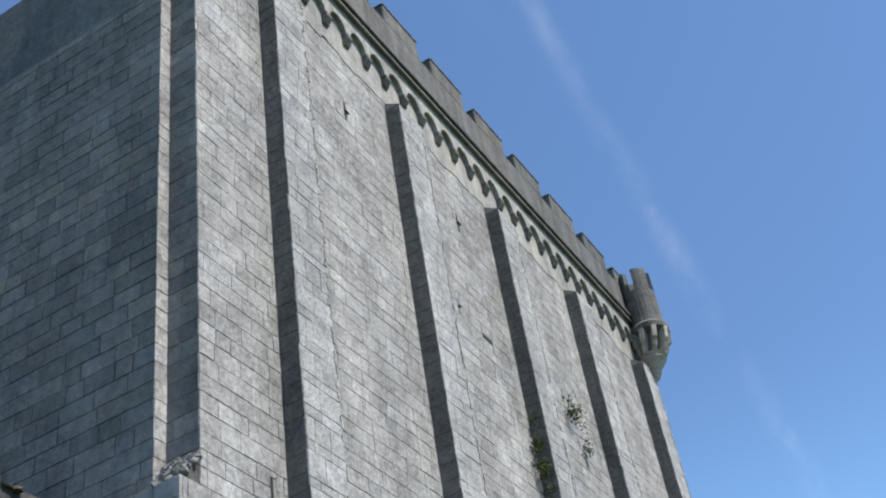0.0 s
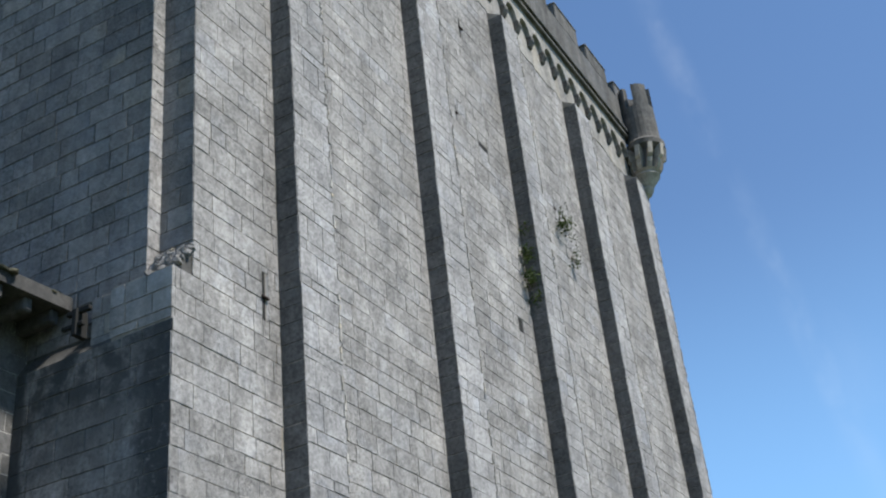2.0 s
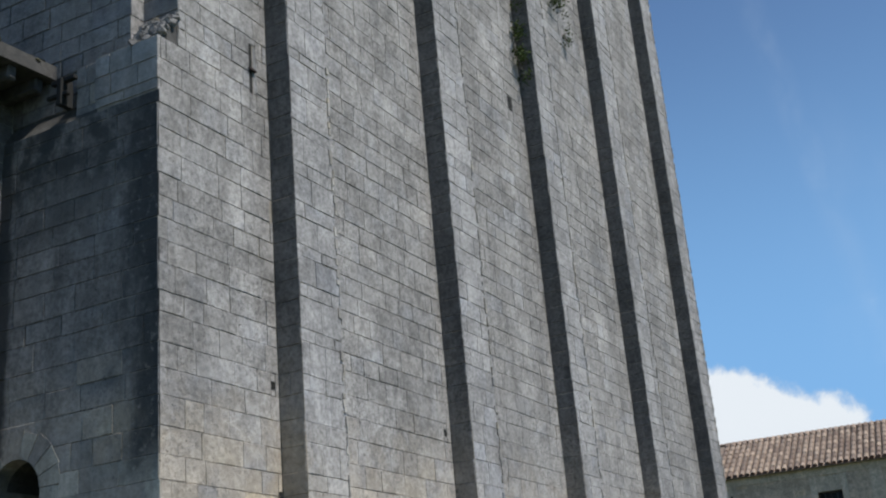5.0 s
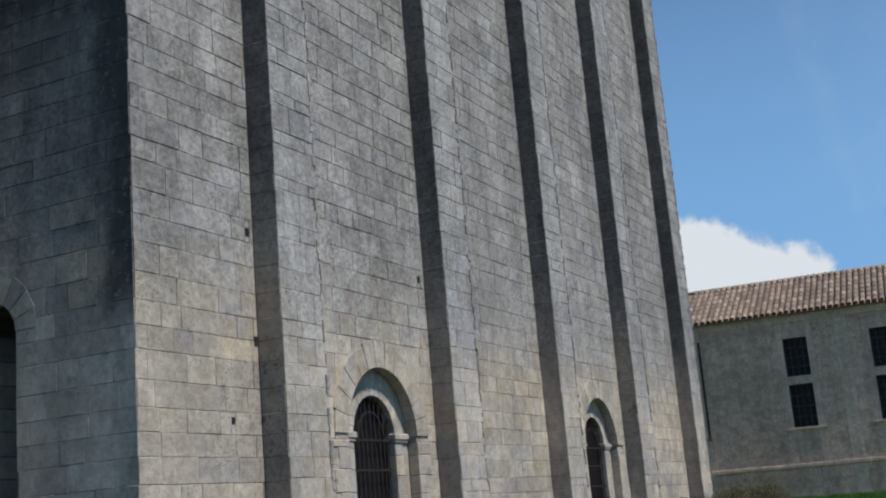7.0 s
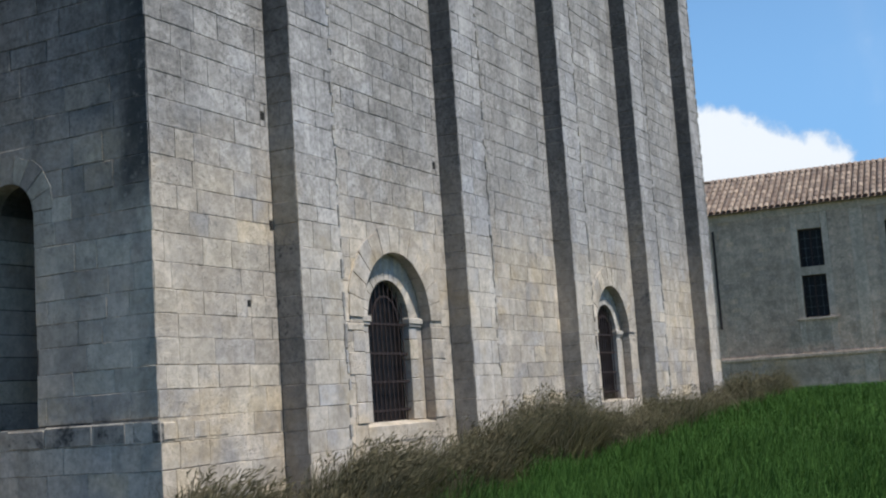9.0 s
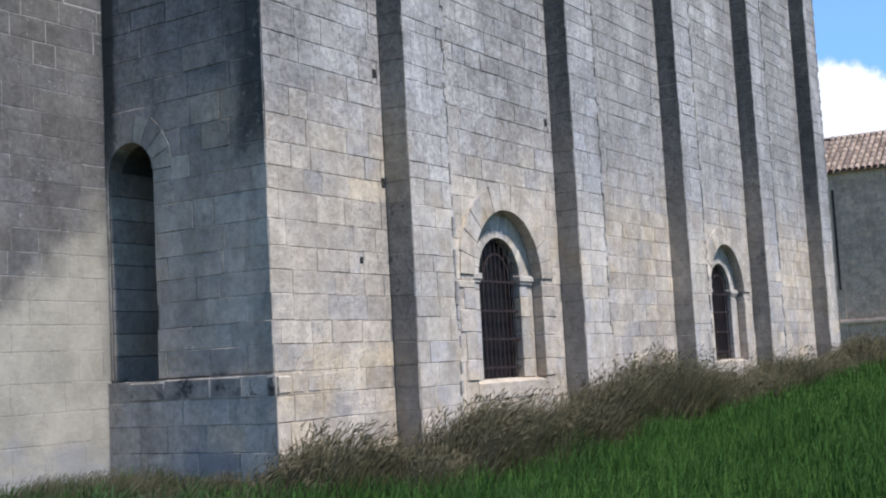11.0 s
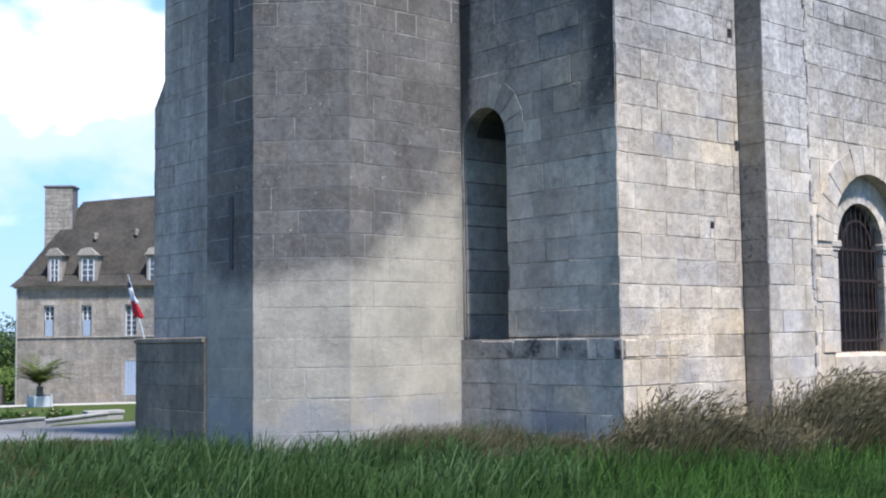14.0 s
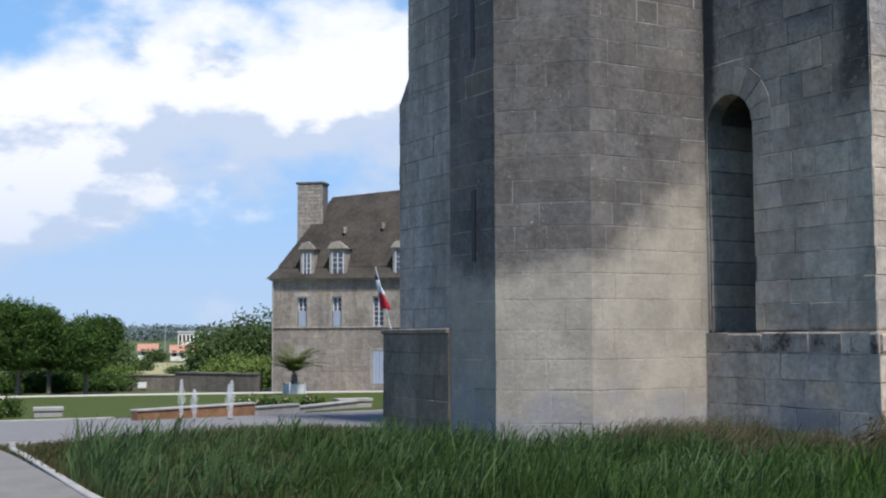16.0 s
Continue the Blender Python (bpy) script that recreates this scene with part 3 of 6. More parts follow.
# ---- windows in the long wall ----
def voussoirs(parent, cx, zs, r0, r1, y0, y1, n, mat, seed=0):
    q = random.Random(seed)
    for i in range(n):
        a0, a1 = math.pi * i / n + 0.006, math.pi * (i + 1) / n - 0.006
        rr = r1 + q.uniform(-0.03, 0.03)
        bm = bmesh.new()
        am = (a0 + a1) / 2
        ring = [(cx - r * math.cos(t), zs + r * math.sin(t)) for r, t in ((r0, a0), (r0, am), (r0, a1), (rr, a1), (rr, am), (rr, a0))]
        prism(bm, ring, "y", y0 - q.uniform(0, 0.006), y1)
        part("voussoir", bm, mat, parent)


def build_window(i, cx, sill):
    t = thing(f"window_{i}", "round-headed church window with iron bars and recessed jambs", "window", kind="structure")
    voussoirs(t, cx, SPRING, R_OUT - 0.008, R_OUT + 0.42, WY - 0.010, WY + 0.19, 13, STONE, i)
    bm = bmesh.new()
    arch_plate(bm, cx - 1.3, cx + 1.3, sill, 4.5, cx, R_IN + 0.10, SPRING, WY + 0.20, WY + 0.50, 24)
    part("inner_jamb", bm, STONE, t, "pale stone inner arch")
    # ring of small dressed stones round the glazed opening, and coursed jamb stones under it
    voussoirs(t, cx, SPRING, R_IN, R_IN + 0.16, WY + 0.185, WY + 0.36, 15, PILASTER, i + 40)
    qj = random.Random(i + 70)
    for s in (-1, 1):
        z = sill
        while z < SPRING - 0.11:
            h = min(qj.uniform(0.28, 0.42), SPRING - 0.10 - z)
            w = qj.uniform(0.20, 0.34)
            x = cx + s * R_IN
            part("jamb_stone", boxes(((x, WY + 0.185 - qj.uniform(0, 0.006), z + 0.004), (x + s * w, WY + 0.36, z + h - 0.004)), bevel=0.008), PILASTER, t)
            w2 = qj.choice((0.32, 0.46))
            part("jamb_stone", boxes(((cx + s * (R_OUT - 0.005), WY - 0.004 - qj.uniform(0, 0.006), z + 0.004), (cx + s * (R_OUT + w2), WY + 0.18, z + h - 0.004)), bevel=0.010), STONE, t)
            z += h
        bm = boxes(((x - s * 0.05, WY + 0.14, SPRING - 0.05), (x + s * 0.42, WY + 0.36, SPRING + 0.05)),
                   ((x - s * 0.03, WY + 0.16, SPRING - 0.10), (x + s * 0.40, WY + 0.36, SPRING - 0.05)), bevel=0.012)
        part("impost", bm, PILASTER, t)
    bm = bmesh.new()
    prism(bm, [(WY + 0.002, sill - 0.30), (WY + 0.002, sill - 0.06), (WY + 0.20, sill - 0.01), (WY + 0.8, sill + 0.04), (WY + 0.8, sill - 0.30)],
          "x", cx - R_OUT - 0.02, cx + R_OUT + 0.02)
    part("window_sill", bm, STONE, t, "worn sloping stone sill")
    gy = WY + 0.26
    for x in np.linspace(-0.56, 0.56, 9):
        top = SPRING + math.sqrt(max(0.02, (R_IN - 0.02) ** 2 - x * x))
        bm = bmesh.new()
        bmesh.ops.create_cone(bm, cap_ends=True, segments=6, radius1=0.013, radius2=0.013, depth=top - sill,
                              matrix=Matrix.Translation((cx + x, gy, (top + sill) / 2)))
        part("bar", bm, IRON, t)
    for z in (sill + 0.16, sill + 0.62, sill + 1.08, SPRING - 0.08):
        part("crossbar", boxes(((cx - R_IN, gy - 0.016, z), (cx + R_IN, gy + 0.004, z + 0.035))), IRON, t)
    bm = bmesh.new()
    for kk in range(12):
        a0, a1 = math.pi * kk / 12, math.pi * (kk + 1) / 12
        prism(bm, [(cx - r * math.cos(u), SPRING + r * math.sin(u)) for r, u in ((0.38, a0), (0.38, a1), (0.41, a1), (0.41, a0))], "y", gy - 0.014, gy + 0.006)
    part("bar", bm, IRON, t)
    part("pane", boxes(((cx - R_IN - 0.05, WY + 0.375, sill), (cx + R_IN + 0.05, WY + 0.38, SPRING + R_IN + 0.05))), GLASS_DARK, t, "dark leaded glass")
    return t


for i, (cx, sill) in enumerate(WIN):
    build_window(i + 1, cx, sill)


# ---- corbel table, cornice, battlements ----
def build_top():
    tab = thing("corbel_table", "band of small round arches on stone corbels under the cornice", "corbel table", kind="structure")
    q = random.Random(3)
    pitch, y0 = 0.872, WY - 0.14
    x = 20.9 - 10 * pitch
    while x < END_X - 0.5:
        bm = bmesh.new()
        st = 10
        r = 0.34
        zs, zt = 25.08, 25.88
        cxx = x + pitch / 2
        pts = [(cxx - r * math.cos(math.pi * j / st), zs + r * 1.25 * math.sin(math.pi * j / st)) for j in range(st + 1)]
        for (xa, za), (xb, zb) in zip(pts, pts[1:]):
            prism(bm, [(xa, za), (xb, zb), (xb, zt), (xa, zt)], "y", y0, WY)
        w = (pitch - 2 * r) / 2
        prism(bm, [(x, zs), (x + w, zs), (x + w, zt), (x, zt)], "y", y0, WY)
        prism(bm, [(x + pitch - w, zs), (x + pitch, zs), (x + pitch, zt), (x + pitch - w, zt)], "y", y0, WY)
        part("arch", bm, PLASTER, tab)
        bm = bmesh.new()
        prism(bm, [(WY, 24.72), (WY - 0.07, 24.76), (y0 - 0.03, 24.96), (y0 - 0.03, 25.08), (WY, 25.08)], "x", x - 0.11, x + 0.11)
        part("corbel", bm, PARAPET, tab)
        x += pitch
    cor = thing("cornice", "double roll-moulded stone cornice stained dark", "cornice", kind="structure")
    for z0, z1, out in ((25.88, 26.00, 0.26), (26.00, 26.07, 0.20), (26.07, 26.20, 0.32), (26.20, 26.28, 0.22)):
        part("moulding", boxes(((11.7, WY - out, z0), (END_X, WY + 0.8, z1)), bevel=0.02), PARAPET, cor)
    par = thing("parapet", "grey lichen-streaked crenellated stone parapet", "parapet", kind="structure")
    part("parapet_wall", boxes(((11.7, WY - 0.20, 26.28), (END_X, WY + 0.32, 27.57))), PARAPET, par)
    edges = [21.21 + 2.53 * j for j in range(-4, 7)]
    for e in edges:
        a, b = max(11.7, e - 1.78), min(END_X, e)
        if b - a > 0.3:
            top = 28.25 + q.uniform(-0.04, 0.04)
            bm = boxes(((a, WY - 0.20, 27.57), (b, WY + 0.32, top)), bevel=0.03)
            part("merlon", bm, PARAPET, par)
            bm = boxes(((a - 0.015, WY - 0.22, top), (b + 0.015, WY + 0.34, top + 0.10)), bevel=0.03)
            part("coping", bm, PARAPET, par)
    # roof behind the parapet and the hidden far walls
    rf = part("roof_deck", boxes(((11.9, WY + 1.0, 25.6), (END_X - 0.1, 14.5, 25.9))), PARAPET, None)
    tagged(rf, "flat stone roof deck behind the parapet", "roof", kind="structure")
    ww = part("wall_north", boxes(((12.6, 14.0, -3.0), (END_X, 14.5, 25.6))), MORTAR, None)
    tagged(ww, "plain stone wall on the far side", "wall", kind="structure")
    we = part("wall_east", boxes(((END_X - 0.6, WY + 1.1, -1.0), (END_X, 14.0, 25.6))), MORTAR, None)
    tagged(we, "plain stone end wall of the church", "wall", kind="structure")


build_top()


# ---- bartizan at the wall's far end ----
def lathe(bm, profile, cx, cy, seg=16):
    rings = []
    for r, z in profile:
        rings.append([bm.verts.new((cx + r * math.cos(2 * math.pi * i / seg), cy + r * math.sin(2 * math.pi * i / seg), z)) for i in range(seg)])
    for a, b in zip(rings, rings[1:]):
        for i in range(seg):
            bm.faces.new((a[i], a[(i + 1) % seg], b[(i + 1) % seg], b[i]))
    bm.faces.new(rings[0])
    bm.faces.new(rings[-1][::-1])
    return bm


def build_bartizan():
    cx, cy = 35.28, 9.16
    t = thing("bartizan", "round stone corner turret carried on corbels", "turret", at=(0, 0, 0))

    def lean(bm):
        # the corbelled foot draws back towards the wall
        for v in bm.verts:
            v.co.y += 0.20 * max(0.0, 25.2 - v.co.z)
        return bm
    part("base", lean(lathe(bmesh.new(), [(0.05, 23.50), (0.20, 23.62), (0.27, 23.80), (0.24, 23.86), (0.36, 24.08), (0.48, 24.28), (0.42, 24.36), (0.50, 24.46), (0.40, 24.52)], cx, cy, 20)), BUTTRESS, t)
    part("drum", lean(lathe(bmesh.new(), [(0.42, 24.48), (0.42, 25.2), (0.68, 25.34), (0.70, 25.52), (0.61, 25.62), (0.58, 25.85), (0.57, 27.05), (0.38, 27.05), (0.38, 26.6)], cx, cy, 24)), PARAPET, t)
    for i in range(9):
        a = 2 * math.pi * (i + 0.3) / 9
        bm = bmesh.new()
        ring = [(0.34, 24.4), (0.50, 24.45), (0.58, 24.62), (0.58, 24.80), (0.69, 24.90), (0.70, 25.32), (0.34, 25.32)]
        prism(bm, ring, "y", -0.085, 0.085)
        bmesh.ops.transform(bm, matrix=Matrix.Translation((cx, cy, 0)) @ Matrix.Rotation(a, 4, "Z"), verts=bm.verts)
        part("corbel", lean(bm), BUTTRESS, t)
    for i in range(4):
        a = math.pi / 2 * i + 0.15
        bm = bmesh.new()
        st = 6
        for j in range(st):
            a0, a1 = a + 1.0 * j / st, a + 1.0 * (j + 1) / st
            ring = [(cx + r * math.cos(u), cy + r * math.sin(u)) for r, u in ((0.38, a0), (0.57, a0), (0.57, a1), (0.38, a1))]
            prism(bm, ring, "z", 27.05, 27.95)
        part("merlon", bm, PARAPET, t)


build_bartizan()


# ---- end wall: corner block, niche, ledge ----
def build_end_wall():
    bm = bmesh.new()
    x0 = CX + BACK
    ny0, ny1, nz0, nzs, nr = 11.80, 12.66, 1.62, 4.40, 0.43
    ymid = (ny0 + ny1) / 2
    box(bm, (x0, WY + 1.1, -0.8), (12.6, ny0, 9.45))
    box(bm, (x0, ny1, -0.8), (12.6, 14.5, 9.45))
    box(bm, (x0, ny0, -0.8), (12.6, ny1, nz0))
    box(bm, (x0, ny0, 4.95), (12.6, ny1, 9.45))
    st = 14
    pts = [(ymid - nr * math.cos(math.pi * i / st), nzs + nr * math.sin(math.pi * i / st)) for i in range(st + 1)]
    for (a, za), (b, zb) in zip(pts, pts[1:]):
        prism(bm, [(a, za), (b, zb), (b, 4.95), (a, 4.95)], "x", x0, 12.6)
    box(bm, (12.37, ny0, nz0), (12.6, ny1, 4.95))
    # sloped offset up to the wall above
    prism(bm, [(x0, 9.45), (12.6, 9.45), (12.6, 10.25), (11.52, 9.72)], "y", WY + 0.65, 14.5)
    box(bm, (11.52, 10.46, 9.6), (12.6, 17.6, 21.7))
    box(bm, (11.79, WY + 1.0, 10.2), (12.7, 10.46, 25.9))
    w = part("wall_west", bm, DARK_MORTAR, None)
    tagged(w, "shaded limestone end wall with an arched niche", "wall", kind="structure")
    bm = bmesh.new()
    prism(bm, [(11.52, 21.7), (12.6, 21.7), (12.6, 22.7), (12.3, 22.7)], "y", 10.46, 17.6)
    box(bm, (12.3, 10.46, 22.7), (12.9, 17.6, 25.9))
    part("weathered_slope", bm, SHADED_ASHLAR, w, "sloping stone offset high on the end wall")

    def cut(u0, u1, z0, z1):
        rects = []
        if z0 < 4.4:
            rects.append((-ny1, -ny0, nz0, nzs))
        if z1 > nzs and z0 < nzs + nr + 0.34:
            h, ro = max(z1, nzs) - nzs, nr + 0.34
            if h < ro:
                wd = math.sqrt(ro * ro - h * h)
                rects.append((-ymid - wd, -ymid + wd, max(z0, nzs), z1))
        return holes(*rects)(u0, u1, z0, z1)
    lay(w, (x0, 0, 0), (0, -1, 0), (-1, 0, 0), (-12.72, -WY), (1.62, 9.45), 21, cut=cut, near=lambda u, z: True, mat=STAINED, ragged=0.012)
    lay(w, (x0 - 0.05, 0, 0), (0, -1, 0), (-1, 0, 0), (-12.72, -WY + 0.05), (-0.5, 1.62), 22, near=lambda u, z: True, limit=80, lengths=(0.45, 0.9), mat=PLINTH)
    lay(w, (11.52, 0, 0), (0, -1, 0), (-1, 0, 0), (-17.6, -10.44), (9.75, 21.7), 23, mat=SHADED_ASHLAR, gap=0.014)
    lay(w, (11.79, 0, 0), (0, -1, 0), (-1, 0, 0), (-10.46, -WY), (10.3, 25.9), 24, mat=SHADED_ASHLAR)
    lay(w, (0, 10.46, 0), (1, 0, 0), (0, -1, 0), (11.50, 11.79), (10.3, 21.4), 25, mat=STONE)
    # stage between the sloped offset and the broken head of the corner
    # ring of narrow voussoirs round the niche's head
    qv = random.Random(61)
    for i in range(9):
        a0, a1 = math.pi * i / 9 + 0.008, math.pi * (i + 1) / 9 - 0.008
        r1 = nr + 0.36 + qv.uniform(-0.02, 0.04)
        ring = [(min(12.70, ymid + r * math.cos(u)), nzs + r * math.sin(u)) for r, u in ((nr - 0.006, a0), (nr - 0.006, (a0 + a1) / 2), (nr - 0.006, a1), (r1, a1), (r1, a0))]
        bm = bmesh.new()
        prism(bm, ring, "x", CX + 0.006 - qv.uniform(0, 0.008), CX + 0.25)
        part("voussoir", bm, STAINED, w)
    zz = nz0
    qn = random.Random(77)
    while zz < 4.7:
        h = min(qn.uniform(0.30, 0.36), 4.72 - zz)
        cutp = qn.uniform(ny0 + 0.25, ny1 - 0.25)
        for ya, yb in ((ny0, cutp), (cutp, ny1)):
            # darker stone at the niche's back: the recess's shade is in its colour
            part("niche_stone", boxes(((12.355 - qn.uniform(0, 0.012), ya + 0.006, zz + 0.006), (12.39, yb - 0.006, zz + h - 0.006)), bevel=0.008), SHADED_ASHLAR, w)
        if zz < 4.2:
            part("niche_stone", boxes(((x0 + 0.02, ny1 - 0.010, zz + 0.006), (12.36, ny1 + 0.02, zz + h - 0.006)), bevel=0.006), STAINED, w)
        zz += h
    b2 = part("corner_stage", boxes(((11.42, WY + BACK, 9.44), (12.0, 11.35, 10.28))), DARK_MORTAR, w)
    lay(w, (11.42, 0, 0), (0, -1, 0), (-1, 0, 0), (-11.36, -WY), (9.5, 10.28), 26, mat=STAGE)
    lay(w, (11.358, 0, 0), (0, -1, 0), (-1, 0, 0), (-10.96, -WY), (9.47, 10.28), 27, mat=STAGE, gap=0.012)
    bm = bmesh.new()
    prism(bm, [(11.43, 10.27), (11.80, 10.27), (11.80, 10.80)], "y", WY + 0.03, 10.46)
    part("broken_slope", bm, CRUST, w)
    qr = random.Random(15)
    for i in range(110):
        f = qr.random()
        x = 11.41 + 0.38 * f
        y = WY + 0.01 + qr.random() * 0.58
        z = 10.27 + 0.53 * f + qr.uniform(-0.02, 0.05)
        bm = bmesh.new()
        bmesh.ops.create_icosphere(bm, subdivisions=1, radius=qr.uniform(0.035, 0.085))
        for v in bm.verts:
            v.co *= qr.uniform(0.6, 1.3)
        bmesh.ops.transform(bm, matrix=Matrix.Translation((x, y, z)), verts=bm.verts)
        part("broken_stone", bm, SHADED_ASHLAR, w)
    br = thing("iron_bracket", "rusty broken iron bracket on the dark wall", "bracket", at=(11.30, 11.45, 9.95))
    part("arm", boxes(((-0.14, -0.04, -0.30), (0.10, 0.05, 0.12)), bevel=0.01), VOID, br)
    part("hook", boxes(((-0.10, -0.24, 0.06), (-0.02, 0.20, 0.13)), bevel=0.01), VOID, br)
    part("bar", boxes(((-0.12, -0.14, -0.16), (-0.05, 0.26, -0.10)), bevel=0.01), VOID, br)
    # worn ledge stones, projecting a little
    q = random.Random(8)
    y = 12.70
    while y > WY + 0.02:
        b = min(q.uniform(0.3, 0.8), y - WY + 0.05)
        bm = boxes(((CX - 0.055 + q.uniform(0, 0.02), y - b + 0.01, 1.36), (CX + 0.05, y, 1.62 + q.uniform(-0.03, 0.02))), bevel=0.018)
        part("ledge_stone", bm, LEDGE, w)
        y -= b
    x = CX - 0.05
    while x < CX + 1.05:
        b = q.uniform(0.28, 0.5)
        bm = boxes(((x, WY + 0.006 - q.uniform(0, 0.010), 1.37), (x + b - 0.012, WY + 0.05, 1.62 + q.uniform(-0.04, 0.02))), bevel=0.022)
        part("ledge_stone", bm, STONE, w)
        x += b
    return w


wall_west = build_end_wall()


# ---- polygonal stair turret in the angle ----
def build_turret():
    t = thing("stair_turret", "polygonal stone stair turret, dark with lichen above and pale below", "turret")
    k = BACK
    ring = [(12.0, 12.69 + k), (9.38 + 0.4 * k, 12.69 + k), (8.47 + k, 13.60 + 0.4 * k), (8.47 + k, 14.80), (9.4, 15.7), (12.0, 15.7)]
    bm = bmesh.new()
    prism(bm, ring, "z", -1.2, 10.31)
    part("core", bm, PALE_MORTAR, t, "pale lime mortar in the joints")
    tall = [-0.8, -0.4, 0.05, 0.45, 0.88, 1.28, 1.66, 2.06, 2.40]
    tc = tall + list(np.arange(2.71, 11.0, 0.308))

    near = lambda u, z: z < 7.2
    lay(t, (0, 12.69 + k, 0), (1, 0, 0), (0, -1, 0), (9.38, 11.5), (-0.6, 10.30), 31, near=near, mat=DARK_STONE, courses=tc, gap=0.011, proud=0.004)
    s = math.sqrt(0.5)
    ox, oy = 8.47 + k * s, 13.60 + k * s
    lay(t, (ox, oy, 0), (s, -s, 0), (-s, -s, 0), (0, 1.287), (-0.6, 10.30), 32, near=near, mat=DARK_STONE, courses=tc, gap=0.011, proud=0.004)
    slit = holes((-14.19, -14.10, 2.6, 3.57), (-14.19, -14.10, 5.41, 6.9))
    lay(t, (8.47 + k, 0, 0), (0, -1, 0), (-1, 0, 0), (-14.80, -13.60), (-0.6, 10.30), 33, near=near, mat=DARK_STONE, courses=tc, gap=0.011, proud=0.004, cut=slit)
    for z0, z1 in ((2.6, 3.57), (5.41, 6.9)):
        # uncut core: a dark plate paints the shade inside each slit
        part("slit", boxes(((8.475, 14.10, z0), (8.490, 14.19, z1))), GLASS_DARK, t, "dark narrow arrow slit")
    bm = bmesh.new()
    prism(bm, [(11.6, 11.85), (9.2, 12.0), (8.1, 13.2), (8.1, 15.0), (12.0, 15.9), (12.0, 11.85)], "z", 10.30, 10.52)
    part("cornice", bm, CRUST, t, "black-crusted projecting stone cornice")
    bm = bmesh.new()
    a = [bm.verts.new((x, y, 10.52)) for x, y in [(11.6, 11.9), (9.25, 12.1), (8.2, 13.3), (8.2, 15.0), (11.6, 15.8)]]
    top = bm.verts.new((11.0, 13.8, 10.75))
    for i in range(5):
        bm.faces.new((a[i], a[(i + 1) % 5], top))
    part("roof", bm, CRUST, t)
    for x in (10.2, 10.75, 11.25):
        part("modillion", boxes(((x, 12.0, 10.08), (x + 0.16, 12.72, 10.31)), bevel=0.03), CRUST, t)

    # a mossy, broken upper edge to the cornice
    qm = random.Random(19)
    for i in range(60):
        f = qm.random()
        bm = bmesh.new()
        bmesh.ops.create_icosphere(bm, subdivisions=1, radius=qm.uniform(0.04, 0.09))
        for v in bm.verts:
            v.co *= qm.uniform(0.6, 1.3)
        bmesh.ops.transform(bm, matrix=Matrix.Translation((9.3 + 2.25 * f, 11.99 - 0.13 * f + qm.uniform(-0.03, 0.25), 10.50)) @ Matrix.Diagonal((1.3, 1, 0.7, 1)), verts=bm.verts)
        part("moss_tuft", bm, MOSS, t)
    for i in range(16):
        bm = bmesh.new()
        bmesh.ops.create_icosphere(bm, subdivisions=1, radius=qm.uniform(0.05, 0.11))
        for v in bm.verts:
            v.co *= qm.uniform(0.7, 1.25)
        a = qm.random()
        bmesh.ops.transform(bm, matrix=Matrix.Translation((8.35 + 1.5 * a, 13.35 - 0.95 * a - qm.uniform(0, 0.2), 0.08)), verts=bm.verts)
        part("footing_stone", bm, TURRET_PALE, t)


build_turret()


def build_far_buttress():
    t = thing("stepped_buttress", "stone buttress with a sloping weathered shoulder", "buttress")
    bm = boxes(((8.62, 14.4, -1.4), (11.0, 16.57, 5.18)), ((8.62, 14.4, 5.18), (11.0, 16.27, 10.2)))
    prism(bm, [(16.57, 5.18), (16.27, 5.54), (16.2, 5.18)], "x", 8.62, 11.0)
    part("core", bm, MORTAR, t)
    near = lambda u, z: True
    lay(t, (8.62, 0, 0), (0, -1, 0), (-1, 0, 0), (-16.57, -14.82), (-1.2, 5.18), 41, near=near, mat=BUTTRESS)
    lay(t, (8.62, 0, 0), (0, -1, 0), (-1, 0, 0), (-16.27, -14.82), (5.18, 10.2), 42, near=near, mat=BUTTRESS)
    b = thing("low_stone_pier", "dark mossy low stone pier at the buttress foot", "pier")
    part("core", boxes(((8.478, 14.81, -1.4), (8.62, 16.86, 1.66))), PIER, b)
    lay(b, (8.478, 0, 0), (0, -1, 0), (-1, 0, 0), (-16.86, -14.82), (-1.2, 1.62), 43, near=near, mat=PIER, lengths=(0.7, 1.1))
    part("coping", boxes(((8.44, 14.83, 1.62), (8.64, 16.88, 1.70)), bevel=0.015), PIER, b)


build_far_buttress()


